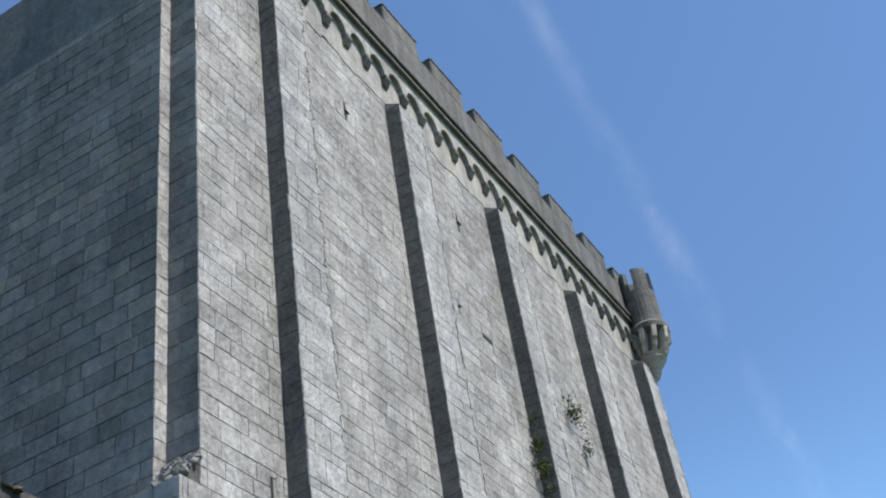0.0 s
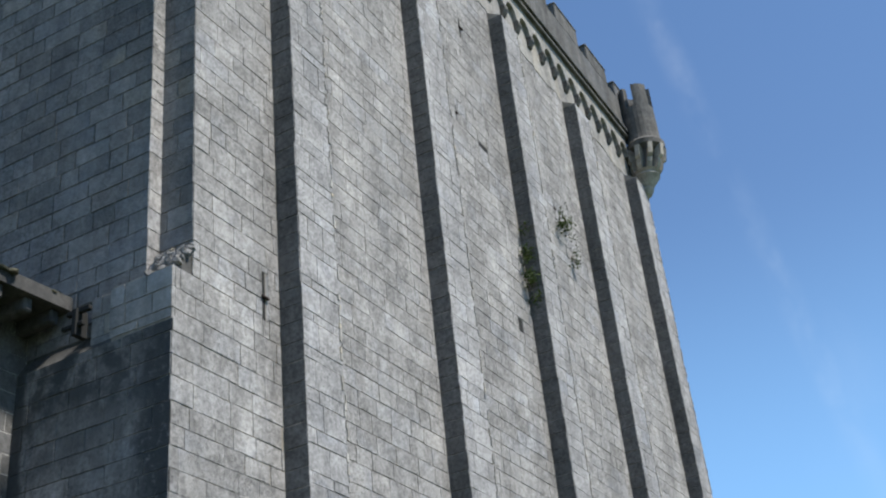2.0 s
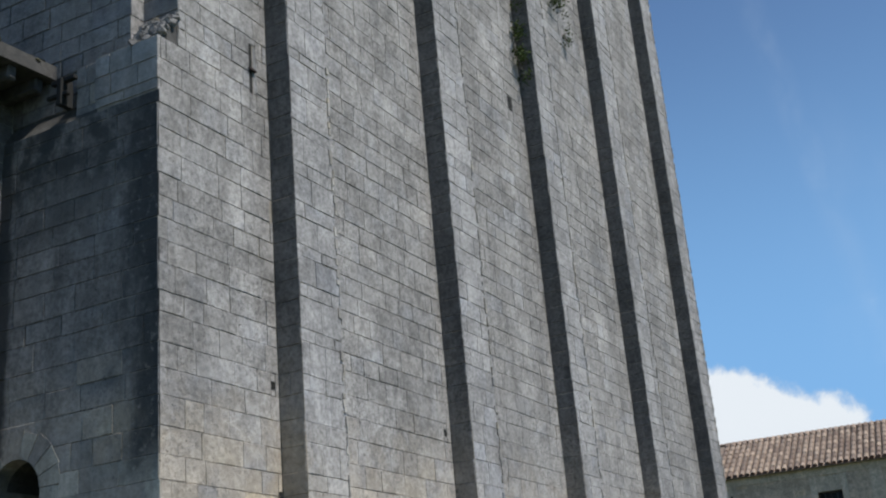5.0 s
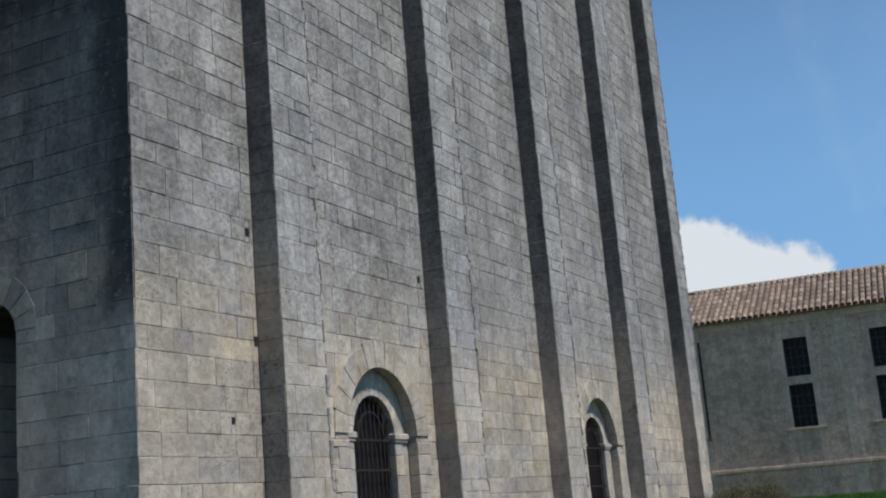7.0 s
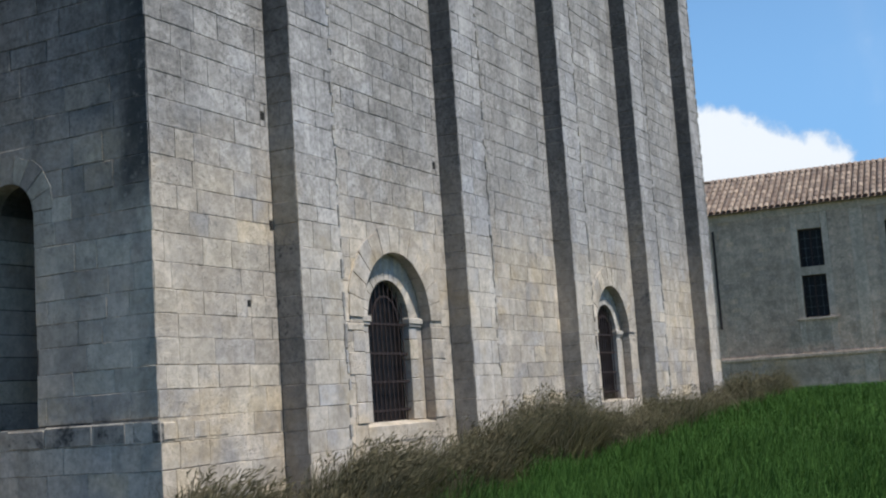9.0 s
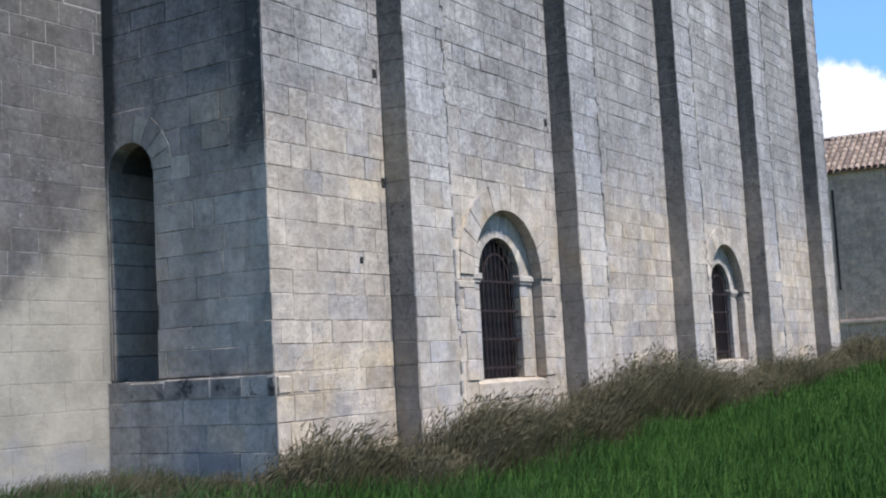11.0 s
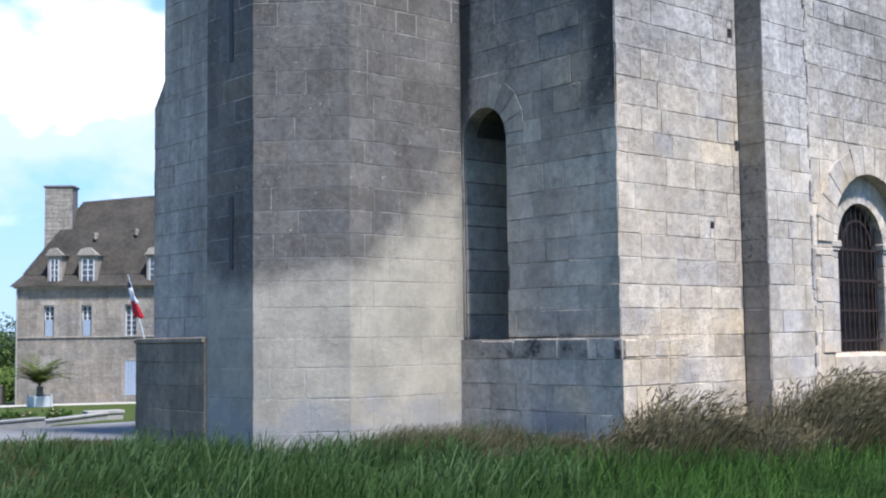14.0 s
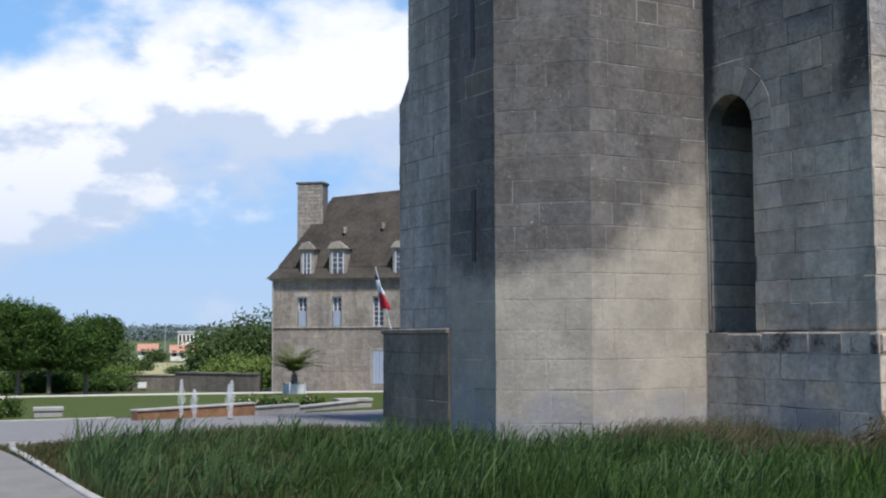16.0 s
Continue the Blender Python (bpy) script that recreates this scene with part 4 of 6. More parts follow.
# ---- dark holes and slits in the long wall: flat plates coloured as deep shade ----
def build_openings():
    for a, b, z0, z1, nm in ((13.42, 13.58, 10.25, 11.1, "slit"), (17.02, 17.20, 21.9, 22.5, "slit"), (22.15, 22.33, 21.9, 22.5, "slit"),
                             (23.3, 23.55, 13.9, 14.25, "putlog_hole"), (13.69, 13.80, 5.70, 5.82, "putlog_hole"), (18.79, 18.90, 5.72, 5.84, "putlog_hole"),
                             (13.19, 13.28, 3.05, 3.14, "putlog_hole"), (13.78, 13.87, 4.14, 4.28, "putlog_hole"), (21.3, 21.4, 18.7, 19.2, "slit"),
                             (26.9, 27.0, 18.8, 19.3, "slit"), (22.4, 22.9, 18.6, 18.75, "putlog_hole")):
        w = 0.50 if nm == "slit" else 1.0
        part(nm, boxes(((a + 0.005, WY + BACK - 0.004, z0), (a + w * (b - a), WY + BACK + 0.02, z1))), VOID, wall_south)
        if nm == "slit":
            # splayed reveal that catches the light, and a stub of iron
            bm = bmesh.new()
            prism(bm, [(a + w * (b - a), WY + BACK + 0.01), (b - 0.004, WY + 0.008), (b - 0.004, WY + BACK + 0.01)], "z", z0 + 0.02, z1 - 0.03)
            part("reveal", bm, PILASTER, wall_south)
            zm = z0 + 0.45 * (z1 - z0)
            part("iron_stub", boxes(((a - 0.03, WY - 0.03, zm), (b - 0.02, WY + 0.02, zm + 0.03))), IRON, wall_south)


build_openings()


# ---- tiled wing beyond the church ----
def tile_mat():
    n = Nodes("canal_tiles", 0.88)
    r = n.random()
    c = n.mix(r, (0.16, 0.11, 0.085), (0.36, 0.27, 0.205))
    v = n.noise(5, 5, 0.6)
    return n.done(n.mix(n.ramp(v, 0.45, 0.75), c, (0.22, 0.19, 0.16)))


TILES = tile_mat()
WING_STONE = limestone("wing_rubble", (0.76, 0.55, 0.395), (0.66, 0.475, 0.345), (0.25, 0.21, 0.165), lichen=0.35)
GREY_PAINT = plain("weathered_grey_paint", (0.11, 0.11, 0.11), 0.7, 0.2, 8)
WING_TRIM = limestone("wing_dressed_stone", (0.76, 0.57, 0.42), (0.66, 0.50, 0.37), (0.28, 0.24, 0.19), lichen=0.25)


def local(t, p0, ang):
    t.matrix_world = Matrix.Translation(p0) @ Matrix.Rotation(radians(ang), 4, "Z")
    return t


def build_wing():
    """A long two-storey range; along it is local x, its front looks to local -y."""
    t = local(thing("abbey_wing", "long rubble-stone abbey wing with a canal-tile roof", "building"), (54.08, 14.54, 0), -85)
    L, dep, eave, ridge = 26.0, 8.0, 9.15, 11.35
    wins = [(3.93 + 3.64 * i, 1.03) for i in range(6)]
    bm = bmesh.new()
    # front wall in bays round the openings
    xs = -6.0
    for x, w in wins:
        box(bm, (xs, 0.0, 0.5), (x, 0.6, eave))
        box(bm, (x, 0.0, 0.5), (x + w, 0.6, 4.20))
        box(bm, (x, 0.0, 6.05), (x + w, 0.6, 6.42))
        box(bm, (x, 0.0, 8.10), (x + w, 0.6, eave))
        xs = x + w
    box(bm, (xs, 0.0, 0.5), (L, 0.6, eave))
    box(bm, (-6, 0.6, 0.5), (-5.4, dep, eave))
    box(bm, (L - 0.6, 0.6, 0.5), (L, dep, eave))
    box(bm, (-6, dep, 0.5), (L, dep + 0.5, eave))
    part("wall", bm, WING_TRIM, t)
    # rubble courses in low relief
    q = random.Random(4)
    vs, fs = [], []
    z = 0.8
    while z < eave - 0.4:
        h = q.uniform(0.16, 0.26)
        x = -0.4
        while x < 16:
            w = q.uniform(0.22, 0.6)
            spans = [(x, x + w)]
            if z + h > 3.3 and z < eave - 0.4:
                for wx, ww in wins:
                    lo, hi = wx - 0.28, wx + ww + 0.28
                    spans = [t2 for p0, p1 in spans for t2 in ((p0, min(p1, lo)), (max(p0, hi), p1)) if t2[1] - t2[0] > 0.05]
            if not 2.42 < z + h / 2 < 2.72:
                for p0, p1 in spans:
                    k = q.randrange(6)
                    base = len(vs)
                    d = q.uniform(0.006, 0.018)
                    vs.extend((p0 + 0.006 + u * (p1 - p0 - 0.012), -d * n_, z + 0.006 + v * (h - 0.012)) for u, v, n_ in UNITS[k][0])
                    fs.extend(tuple(base + i for i in f) for f in UNITS[k][1])
            x += w
        z += h
    ob = mesh("rubble", vs, fs, WING_STONE, t)
    ob["kind"] = "stuff"
    for x, w in wins:
        for a, b in ((x - 0.28, x), (x + w, x + w + 0.28)):
            part("jamb", boxes(((a, -0.035, 2.66), (b, 0.1, eave - 0.35)), bevel=0.006), WING_TRIM, t, "dressed stone window surround")
        part("window_sill", boxes(((x - 0.35, -0.12, 4.10), (x + w + 0.35, 0.2, 4.20)), bevel=0.01), WING_TRIM, t)
        part("transom", boxes(((x - 0.02, -0.03, 6.05), (x + w + 0.02, 0.3, 6.42)), bevel=0.01), WING_TRIM, t)
        for z0, z1 in ((4.20, 6.05), (6.42, 8.10)):
            win = part("window", boxes(((x, 0.30, z0), (x + w, 0.34, z1))), GLASS_DARK, t, "dark-framed window with small panes")
            bm = boxes(((x, 0.22, z0), (x + 0.06, 0.30, z1)), ((x + w - 0.06, 0.22, z0), (x + w, 0.30, z1)), ((x + w / 2 - 0.04, 0.22, z0), (x + w / 2 + 0.04, 0.30, z1)),
                       ((x, 0.22, z0), (x + w, 0.30, z0 + 0.06)), ((x, 0.22, z1 - 0.06), (x + w, 0.30, z1)))
            part("frame", bm, IRON, win)
            for f in (0.25, 0.5, 0.75):
                zb = z0 + f * (z1 - z0)
                part("glazing_bar", boxes(((x + 0.05, 0.26, zb), (x + w - 0.05, 0.29, zb + 0.016))), GREY_PAINT, win)
            for f in (0.25, 0.75):
                part("glazing_bar", boxes(((x + f * w - 0.008, 0.262, z0 + 0.05), (x + f * w + 0.008, 0.288, z1 - 0.05))), GREY_PAINT, win)
    part("string_course", boxes(((-6, -0.13, 2.50), (L, 0.05, 2.66)), bevel=0.02), WING_TRIM, t)
    part("eaves_band", boxes(((-6, -0.06, eave - 0.36), (L, 0.05, eave - 0.02)), bevel=0.01), WING_TRIM, t)
    for x in (-0.1, 6.15, 9.8, 13.4):
        part("lesene", boxes(((x, -0.04, 1.0), (x + 0.55, 0.05, eave - 0.36)), bevel=0.006), WING_TRIM, t)
    bm = bmesh.new()
    bmesh.ops.create_cone(bm, cap_ends=True, segments=8, radius1=0.05, radius2=0.05, depth=4.4, matrix=Matrix.Translation((0.28, -0.11, 6.2)))
    part("downpipe", bm, IRON, t)
    bm = bmesh.new()
    prism(bm, [(-0.35, eave - 0.03), (dep / 2, ridge - 0.05), (dep + 0.8, eave - 0.03)], "x", -6.1, L + 0.2)
    part("roof", bm, TILES, t, "low-pitched roof of weathered canal tiles")
    # rows of half-round tiles from ridge to eave
    rq = random.Random(33)
    slope = math.hypot(dep / 2 + 0.42, ridge - eave)
    uy, uz = (dep / 2 + 0.42) / slope, (ridge - eave) / slope
    nseg = 8
    dl = slope / nseg
    tile = bpy.data.meshes.new("roof_tile")
    vs, fs = [], []
    for d, r, lift in ((0.0, 0.112, 0.03), (dl + 0.05, 0.095, 0.0)):
        for i in range(7):
            a = math.pi * i / 6
            hgt = r * 0.85 * math.sin(a) + lift
            vs.append((0.13 - r * math.cos(a), uy * d - uz * hgt, uz * d + uy * hgt))
    for i in range(6):
        fs.append((i, i + 1, i + 8, i + 7))
    tile.from_pydata(vs, [], fs)
    tile.materials.append(TILES)
    jv, jf = [], []
    row = 0
    while row < 58:
        x = -0.3 + 0.265 * row
        for s in range(nseg):
            o = Vector((x + rq.uniform(-0.01, 0.01), -0.42 + uy * dl * s, eave + uz * dl * s + 0.01))
            if 2 <= row < 38:
                ob = new("roof_tile", tile)
                ob.parent = t
                ob.location = o
            else:
                b0 = len(jv)
                jv.extend(tuple(Vector(p) + o) for p in vs)
                jf.extend(tuple(b0 + i for i in f) for f in fs)
        row += 1
    ob = mesh("tiling", jv, jf, TILES, t)
    ob["kind"] = "stuff"
    part("ridge_tiles", boxes(((-6, dep / 2 - 0.12, ridge - 0.06), (L, dep / 2 + 0.12, ridge + 0.06)), bevel=0.05), TILES, t)
    return t


build_wing()


# ---- manor house across the lawn ----
# manor panes: the sky's reflection is painted in as a blue-grey base colour
GLASS_SKY = plain("sky_tinted_glass", (0.075, 0.09, 0.115), 0.15, 0.3, 3)
MANOR_TRIM = limestone("manor_dressed_stone", (0.40, 0.365, 0.31), (0.31, 0.29, 0.25), (0.15, 0.14, 0.13), lichen=0.3)


def build_manor():
    t = local(thing("manor_house", "two-storey stone manor house with a steep brown roof", "house"), (29.35, 74.42, 0), -40)
    L, dep, base, eave, ridge = 24.0, 9.0, -2.6, 5.32, 11.3
    ups = [(1.70, 0.62), (4.02, 0.62), (6.70, 0.72), (9.6, 0.72), (12.4, 0.72)]
    bm = bmesh.new()
    xs = 0.0
    for x, w in ups:
        box(bm, (xs, 0, base), (x, 0.6, eave))
        box(bm, (x, 0, base), (x + w, 0.6, 2.20))
        box(bm, (x, 0, 4.13), (x + w, 0.6, eave))
        xs = x + w
    box(bm, (xs, 0, base), (L, 0.6, eave))
    box(bm, (0, 0.6, base), (0.6, dep, eave))
    box(bm, (L - 0.6, 0.6, base), (L, dep, eave))
    box(bm, (0, dep - 0.5, base), (L, dep, eave))
    part("wall", bm, MORTAR, t)
    q = random.Random(14)
    vs, fs = [], []
    z = base
    while z < eave - 0.1:
        h = min(q.uniform(0.26, 0.36), eave - z)
        x = 0.0
        while x < 10:
            w = q.uniform(0.35, 0.9)
            if not any(x + w > wx - 0.16 and x < wx + ww + 0.16 and z + h > 2.1 and z < 4.3 for wx, ww in ups):
                k = q.randrange(6)
                b0 = len(vs)
                vs.extend((x + 0.006 + u * (w - 0.012), -0.014 * n_, z + 0.006 + v * (h - 0.012)) for u, v, n_ in UNITS[k][0])
                fs.extend(tuple(b0 + i for i in f) for f in UNITS[k][1])
            x += w
        z += h
    ob = mesh("stonework", vs, fs, MANOR, t)
    ob["kind"] = "stuff"
    part("string_course", boxes(((-0.03, -0.09, 2.10), (L, 0.03, 2.20)), bevel=0.02), MANOR_TRIM, t)
    part("eaves_cornice", boxes(((-0.15, -0.22, eave - 0.14), (L, 0.03, eave)), bevel=0.03), MANOR_TRIM, t)
    for i, (x, w) in enumerate(ups):
        bm = boxes(((x - 0.16, -0.03, 2.2), (x, 0.2, 4.30)), ((x + w, -0.03, 2.2), (x + w + 0.16, 0.2, 4.30)), ((x - 0.16, -0.032, 4.13), (x + w + 0.16, 0.2, 4.32)))
        part("surround", bm, MANOR_TRIM, t)
        win = part("window", boxes(((x, 0.22, 2.2), (x + w, 0.25, 4.13))), GLASS_SKY, t, "small-paned casement window")
        part("frame", boxes(((x, 0.15, 2.2), (x + 0.06, 0.22, 4.13)), ((x + w - 0.06, 0.15, 2.2), (x + w, 0.22, 4.13)), ((x, 0.15, 4.07), (x + w, 0.22, 4.13)),
                            ((x + w / 2 - 0.03, 0.15, 2.2), (x + w / 2 + 0.03, 0.22, 4.13))), WHITE, win)
        for f in np.arange(0.0, 1.0, 0.16):
            part("glazing_bar", boxes(((x + 0.05, 0.17, 2.22 + 1.9 * f), (x + w - 0.05, 0.205, 2.25 + 1.9 * f))), WHITE, win)
        if i < 2:
            part("shutter", boxes(((x + 0.03, 0.11, 2.22), (x + w - 0.03, 0.15, 3.22)), bevel=0.01), BLUE_PAINT, win, "pale blue lower shutter")
    d = part("door", boxes(((6.72, -0.03, -1.45), (7.78, 0.02, 0.66)), bevel=0.01), BLUE_PAINT, t, "pale blue-grey boarded door")
    for f in range(1, 5):
        part("batten", boxes(((6.72 + f * 0.212, -0.035, -1.4), (6.73 + f * 0.212, -0.028, 0.62))), IRON, d)
    part("surround", boxes(((6.5, -0.05, -1.5), (6.72, 0.02, 0.86)), ((7.78, -0.05, -1.5), (8.0, 0.02, 0.86)), ((6.72, -0.05, 0.66), (7.78, 0.02, 0.86))), MANOR_TRIM, t)
    part("blocked_window", boxes(((1.45, -0.03, -0.05), (2.40, 0.02, 1.0)), bevel=0.02), MANOR_TRIM, t, "walled-up ground floor window")
    # hipped roof with a slight flare at the eaves
    bm = bmesh.new()

    def ringat(out, z, inset):
        return [bm.verts.new(p) for p in ((-out + inset * 0.66, -out + inset, z), (L + out, -out + inset, z), (L + out, dep + out - inset, z), (-out + inset * 0.66, dep + out - inset, z))]
    r0, r1, r2 = ringat(0.35, eave - 0.02, 0.0), ringat(0.35, eave + 0.75, 0.85), ringat(0.35, ridge, 4.82)
    for v in r2:
        v.co.z = 11.05 + 0.085 * max(0.0, v.co.x - 3.0)
    for a, b in ((r0, r1), (r1, r2)):
        for i in range(4):
            bm.faces.new((a[i], a[(i + 1) % 4], b[(i + 1) % 4], b[i]))
    bm.faces.new(r2[::-1])
    bm.faces.new(r0)
    part("roof", bm, ROOF_SLATE, t, "steep hipped roof of dark brown tiles")
    # rows of flat tiles as thin laps
    vs, fs = [], []
    for i in range(34):
        f = i / 34
        z = eave + 0.75 + f * (11.05 - eave - 0.75)
        zr = z + f * 0.085 * 8.0
        y = 0.5 + f * 3.97
        xl = -0.35 + (0.85 + f * 3.97) * 0.66
        b0 = len(vs)
        vs += [(xl, y - 0.045, z), (11, y - 0.045, zr), (11, y + 0.10, zr + 0.19), (xl, y + 0.10, z + 0.19), (xl, y, z - 0.01), (11, y, zr - 0.01)]
        fs += [(b0, b0 + 1, b0 + 2, b0 + 3), (b0 + 4, b0 + 5, b0 + 1, b0)]
    ob = mesh("tiling", vs, fs, ROOF_SLATE, t)
    ob["kind"] = "stuff"
    # dark core stone gives the chimney's bare side its shade
    ch = part("chimney", boxes(((0.75, 2.9, 5.6), (2.55, 4.1, 11.85)), ((0.67, 2.82, 11.85), (2.63, 4.18, 12.0)), bevel=0.03), SHADED_ASHLAR, t, "tall stone chimney stack")
    q2 = random.Random(2)
    vs, fs = [], []
    z = 6.6
    while z < 11.8:
        h = q2.uniform(0.2, 0.34)
        x = 0.75
        while x < 2.5:
            w = min(q2.uniform(0.3, 0.6), 2.55 - x)
            b0 = len(vs)
            k = q2.randrange(6)
            vs.extend((x + 0.01 + u * (w - 0.02), 2.9 - 0.03 * n_, z + 0.01 + v * (h - 0.02)) for u, v, n_ in UNITS[k][0])
            fs.extend(tuple(b0 + i for i in f) for f in UNITS[k][1])
            x += w
        z += h
    ob = mesh("stonework", vs, fs, MANOR_TRIM, ch)
    ob["kind"] = "stuff"
    # dormers
    for x, w in ((1.86, 0.90), (3.80, 1.15), (8.0, 1.1)):
        dm = part("dormer", boxes(((x, 0.05, eave), (x + w, 2.6, 7.25)), bevel=0.02), MANOR_TRIM, t, "stone dormer with a pale curved hood")
        bm = bmesh.new()
        prism(bm, [(x - 0.12, 7.22), (x + w * 0.15, 7.62), (x + w * 0.6, 7.72), (x + w + 0.12, 7.22)], "y", -0.12, 0.35)
        part("hood", bm, MANOR_TRIM, dm)
        bm = bmesh.new()
        prism(bm, [(x - 0.1, 7.24), (x + w / 2, 7.66), (x + w + 0.12, 7.24)], "y", 0.35, 3.0)
        part("dormer_roof", bm, ROOF_SLATE, dm)
        wi = part("window", boxes(((x + 0.2, 0.02, 5.65), (x + w - 0.2, 0.045, 6.95))), GLASS_SKY, dm)
        part("frame", boxes(((x + 0.18, -0.01, 5.62), (x + 0.24, 0.03, 6.98)), ((x + w - 0.24, -0.01, 5.62), (x + w - 0.18, 0.03, 6.98)),
                            ((x + w / 2 - 0.03, -0.01, 5.62), (x + w / 2 + 0.03, 0.03, 6.98)), ((x + 0.2, -0.01, 6.3), (x + w - 0.2, 0.02, 6.34)),
                            ((x + 0.2, -0.01, 5.95), (x + w - 0.2, 0.02, 5.98)), ((x + 0.2, -0.01, 6.62), (x + w - 0.2, 0.02, 6.65))), WHITE, wi)
    for x, z in ((4.2, 8.35), (6.8, 8.6)):
        part("vent", boxes(((x, 1.9, z), (x + 0.16, 2.6, z + 0.45)), bevel=0.05), MANOR_TRIM, t)
    bm = bmesh.new()
    bmesh.ops.create_cone(bm, cap_ends=True, segments=8, radius1=0.05, radius2=0.05, depth=7.2, matrix=Matrix.Translation((0.05, -0.10, 1.5)))
    part("downpipe", bm, PALE_SLAB, t)
    return t


build_manor()


# ---- courtyard: road, pavement, lawn, low walls ----
def patch(name, corners, lift, mat, label, category, nu=24, nv=12):
    """A thin surface that follows the ground between four plan corners."""
    a, b, c, d = [np.array(p, float) for p in corners]
    vs, fs = [], []
    for j in range(nv + 1):
        for i in range(nu + 1):
            u, v = i / nu, j / nv
            p = (a * (1 - u) + b * u) * (1 - v) + (d * (1 - u) + c * u) * v
            vs.append((p[0], p[1], ground_z(p[0], p[1]) + lift))
    for j in range(nv):
        for i in range(nu):
            k = j * (nu + 1) + i
            fs.append((k, k + 1, k + nu + 2, k + nu + 1))
    n = len(vs)
    rim = list(range(nu + 1)) + [j * (nu + 1) + nu for j in range(1, nv + 1)] + [nv * (nu + 1) + i for i in range(nu - 1, -1, -1)] + [j * (nu + 1) for j in range(nv - 1, 0, -1)]
    vs += [(vs[i][0], vs[i][1], vs[i][2] - lift - 0.1) for i in rim]
    m = len(rim)
    fs += [(rim[i], n + i, n + (i + 1) % m, rim[(i + 1) % m]) for i in range(m)]
    ob = mesh(name, vs, fs, mat)
    return tagged(ob, label, category, kind="structure")


ASPHALT = plain("grey_asphalt", (0.16, 0.16, 0.165), 0.9, 0.15, 3, bump=0.01)
GRAVEL = plain("pale_gravel", (0.42, 0.40, 0.36), 0.95, 0.15, 5, bump=0.02)
TURF = leafy("mown_turf", (0.03, 0.05, 0.010), (0.058, 0.078, 0.016), 0.0)
patch("road", [(-16, 20.6), (13.5, 20.0), (19, 31.5), (-16, 31.2)], 0.03, ASPHALT, "grey asphalt drive across the court", "road")
patch("pavement", [(-12, 8), (2.75, 8.0), (3.15, 20.4), (-12, 20.6)], 0.05, plain("pavement_concrete", (0.155, 0.152, 0.147), 0.9, 0.15, 2, bump=0.004), "pale concrete pavement beside the grass", "pavement")
patch("lawn", [(-30, 31.4), (24, 31.6), (33, 66), (-20, 80)], 0.05, TURF, "short mown green lawn", "lawn")
patch("gravel_path", [(-34, 80), (34.5, 64.5), (36, 70.5), (-34, 86)], 0.08, GRAVEL, "pale gravel path in front of the manor", "path")


def kerb_run(pts, w, h, mat, label):
    t = thing("kerb", label, "kerb", kind="structure")
    for (xa, ya), (xb, yb) in zip(pts, pts[1:]):
        ln = math.hypot(xb - xa, yb - ya)
        n = max(1, round(ln / 1.0))
        ux, uy = (xb - xa) / ln, (yb - ya) / ln
        for i in range(n):
            s0, s1 = ln * i / n + 0.005, ln * (i + 1) / n - 0.005
            x0, y0, x1, y1 = xa + ux * s0, ya + uy * s0, xa + ux * s1, ya + uy * s1
            z = (ground_z(x0, y0) + ground_z(x1, y1)) / 2
            bm = boxes(((0, -w / 2, -0.2), (s1 - s0, w / 2, h)), bevel=0.012)
            bmesh.ops.transform(bm, matrix=Matrix.Translation((x0, y0, z)) @ Matrix.Rotation(math.atan2(uy, ux), 4, "Z"), verts=bm.verts)
            part("kerbstone", bm, mat, t)


kerb_run([(2.80, 8.0), (2.92, 12.4), (3.22, 18.0), (3.5, 19.6), (5.2, 20.1), (13.4, 20.0)], 0.10, 0.075, PALE_SLAB, "pale concrete kerb round the tall grass")
kerb_run([(-16, 31.3), (8.0, 31.0)], 0.12, 0.07, PALE_SLAB, "pale kerb between drive and lawn")


def build_low_wall():
    """Planter wall with a rusty steel face and a pale cap, built of straight lengths."""
    t = thing("steel_planter_wall", "low planter wall faced with rusty steel under a pale coping", "wall")
    pts = [(8.05, 29.1), (11.6, 30.6), (13.2, 31.4), (16.2, 33.6)]
    for k, ((xa, ya), (xb, yb)) in enumerate(zip(pts, pts[1:])):
        ln, a = math.hypot(xb - xa, yb - ya), math.atan2(yb - ya, xb - xa)
        z = ground_z(xa, ya)
        M = Matrix.Translation((xa, ya, z)) @ Matrix.Rotation(a, 4, "Z")
        for nm, lo, hi, mat, y0, y1 in (("panel", -0.3, 0.24 - 0.04 * k, CORTEN if k == 0 else PALE_SLAB, 0.0, 0.25), ("coping", 0.24 - 0.04 * k, 0.29 - 0.04 * k, PALE_SLAB, -0.03, 0.28)):
            bm = boxes(((0, y0, lo), (ln - 0.01, y1, hi)), bevel=0.01)
            bmesh.ops.transform(bm, matrix=M, verts=bm.verts)
            part(nm, bm, mat, t)


build_low_wall()


def stone_bench(x, y, ang, ln, w, h):
    t = thing("stone_bench", "pale stone block bench beside the lawn", "bench", group="block benches", at=(x, y, ground_z(x, y)))
    t.rotation_euler = (0, 0, radians(ang))
    part("seat", boxes(((0, 0, h - 0.10), (ln, w, h)), bevel=0.012), PALE_SLAB, t)
    part("base", boxes(((0.03, 0.03, -0.2), (ln - 0.03, w - 0.03, h - 0.10)), bevel=0.01), PALE_SLAB, t)


stone_bench(6.45, 33.3, -10, 0.78, 0.45, 0.30)
stone_bench(15.3, 33.4, -5, 1.1, 0.5, 0.32)
stone_bench(18.6, 36.0, -5, 1.1, 0.5, 0.34)


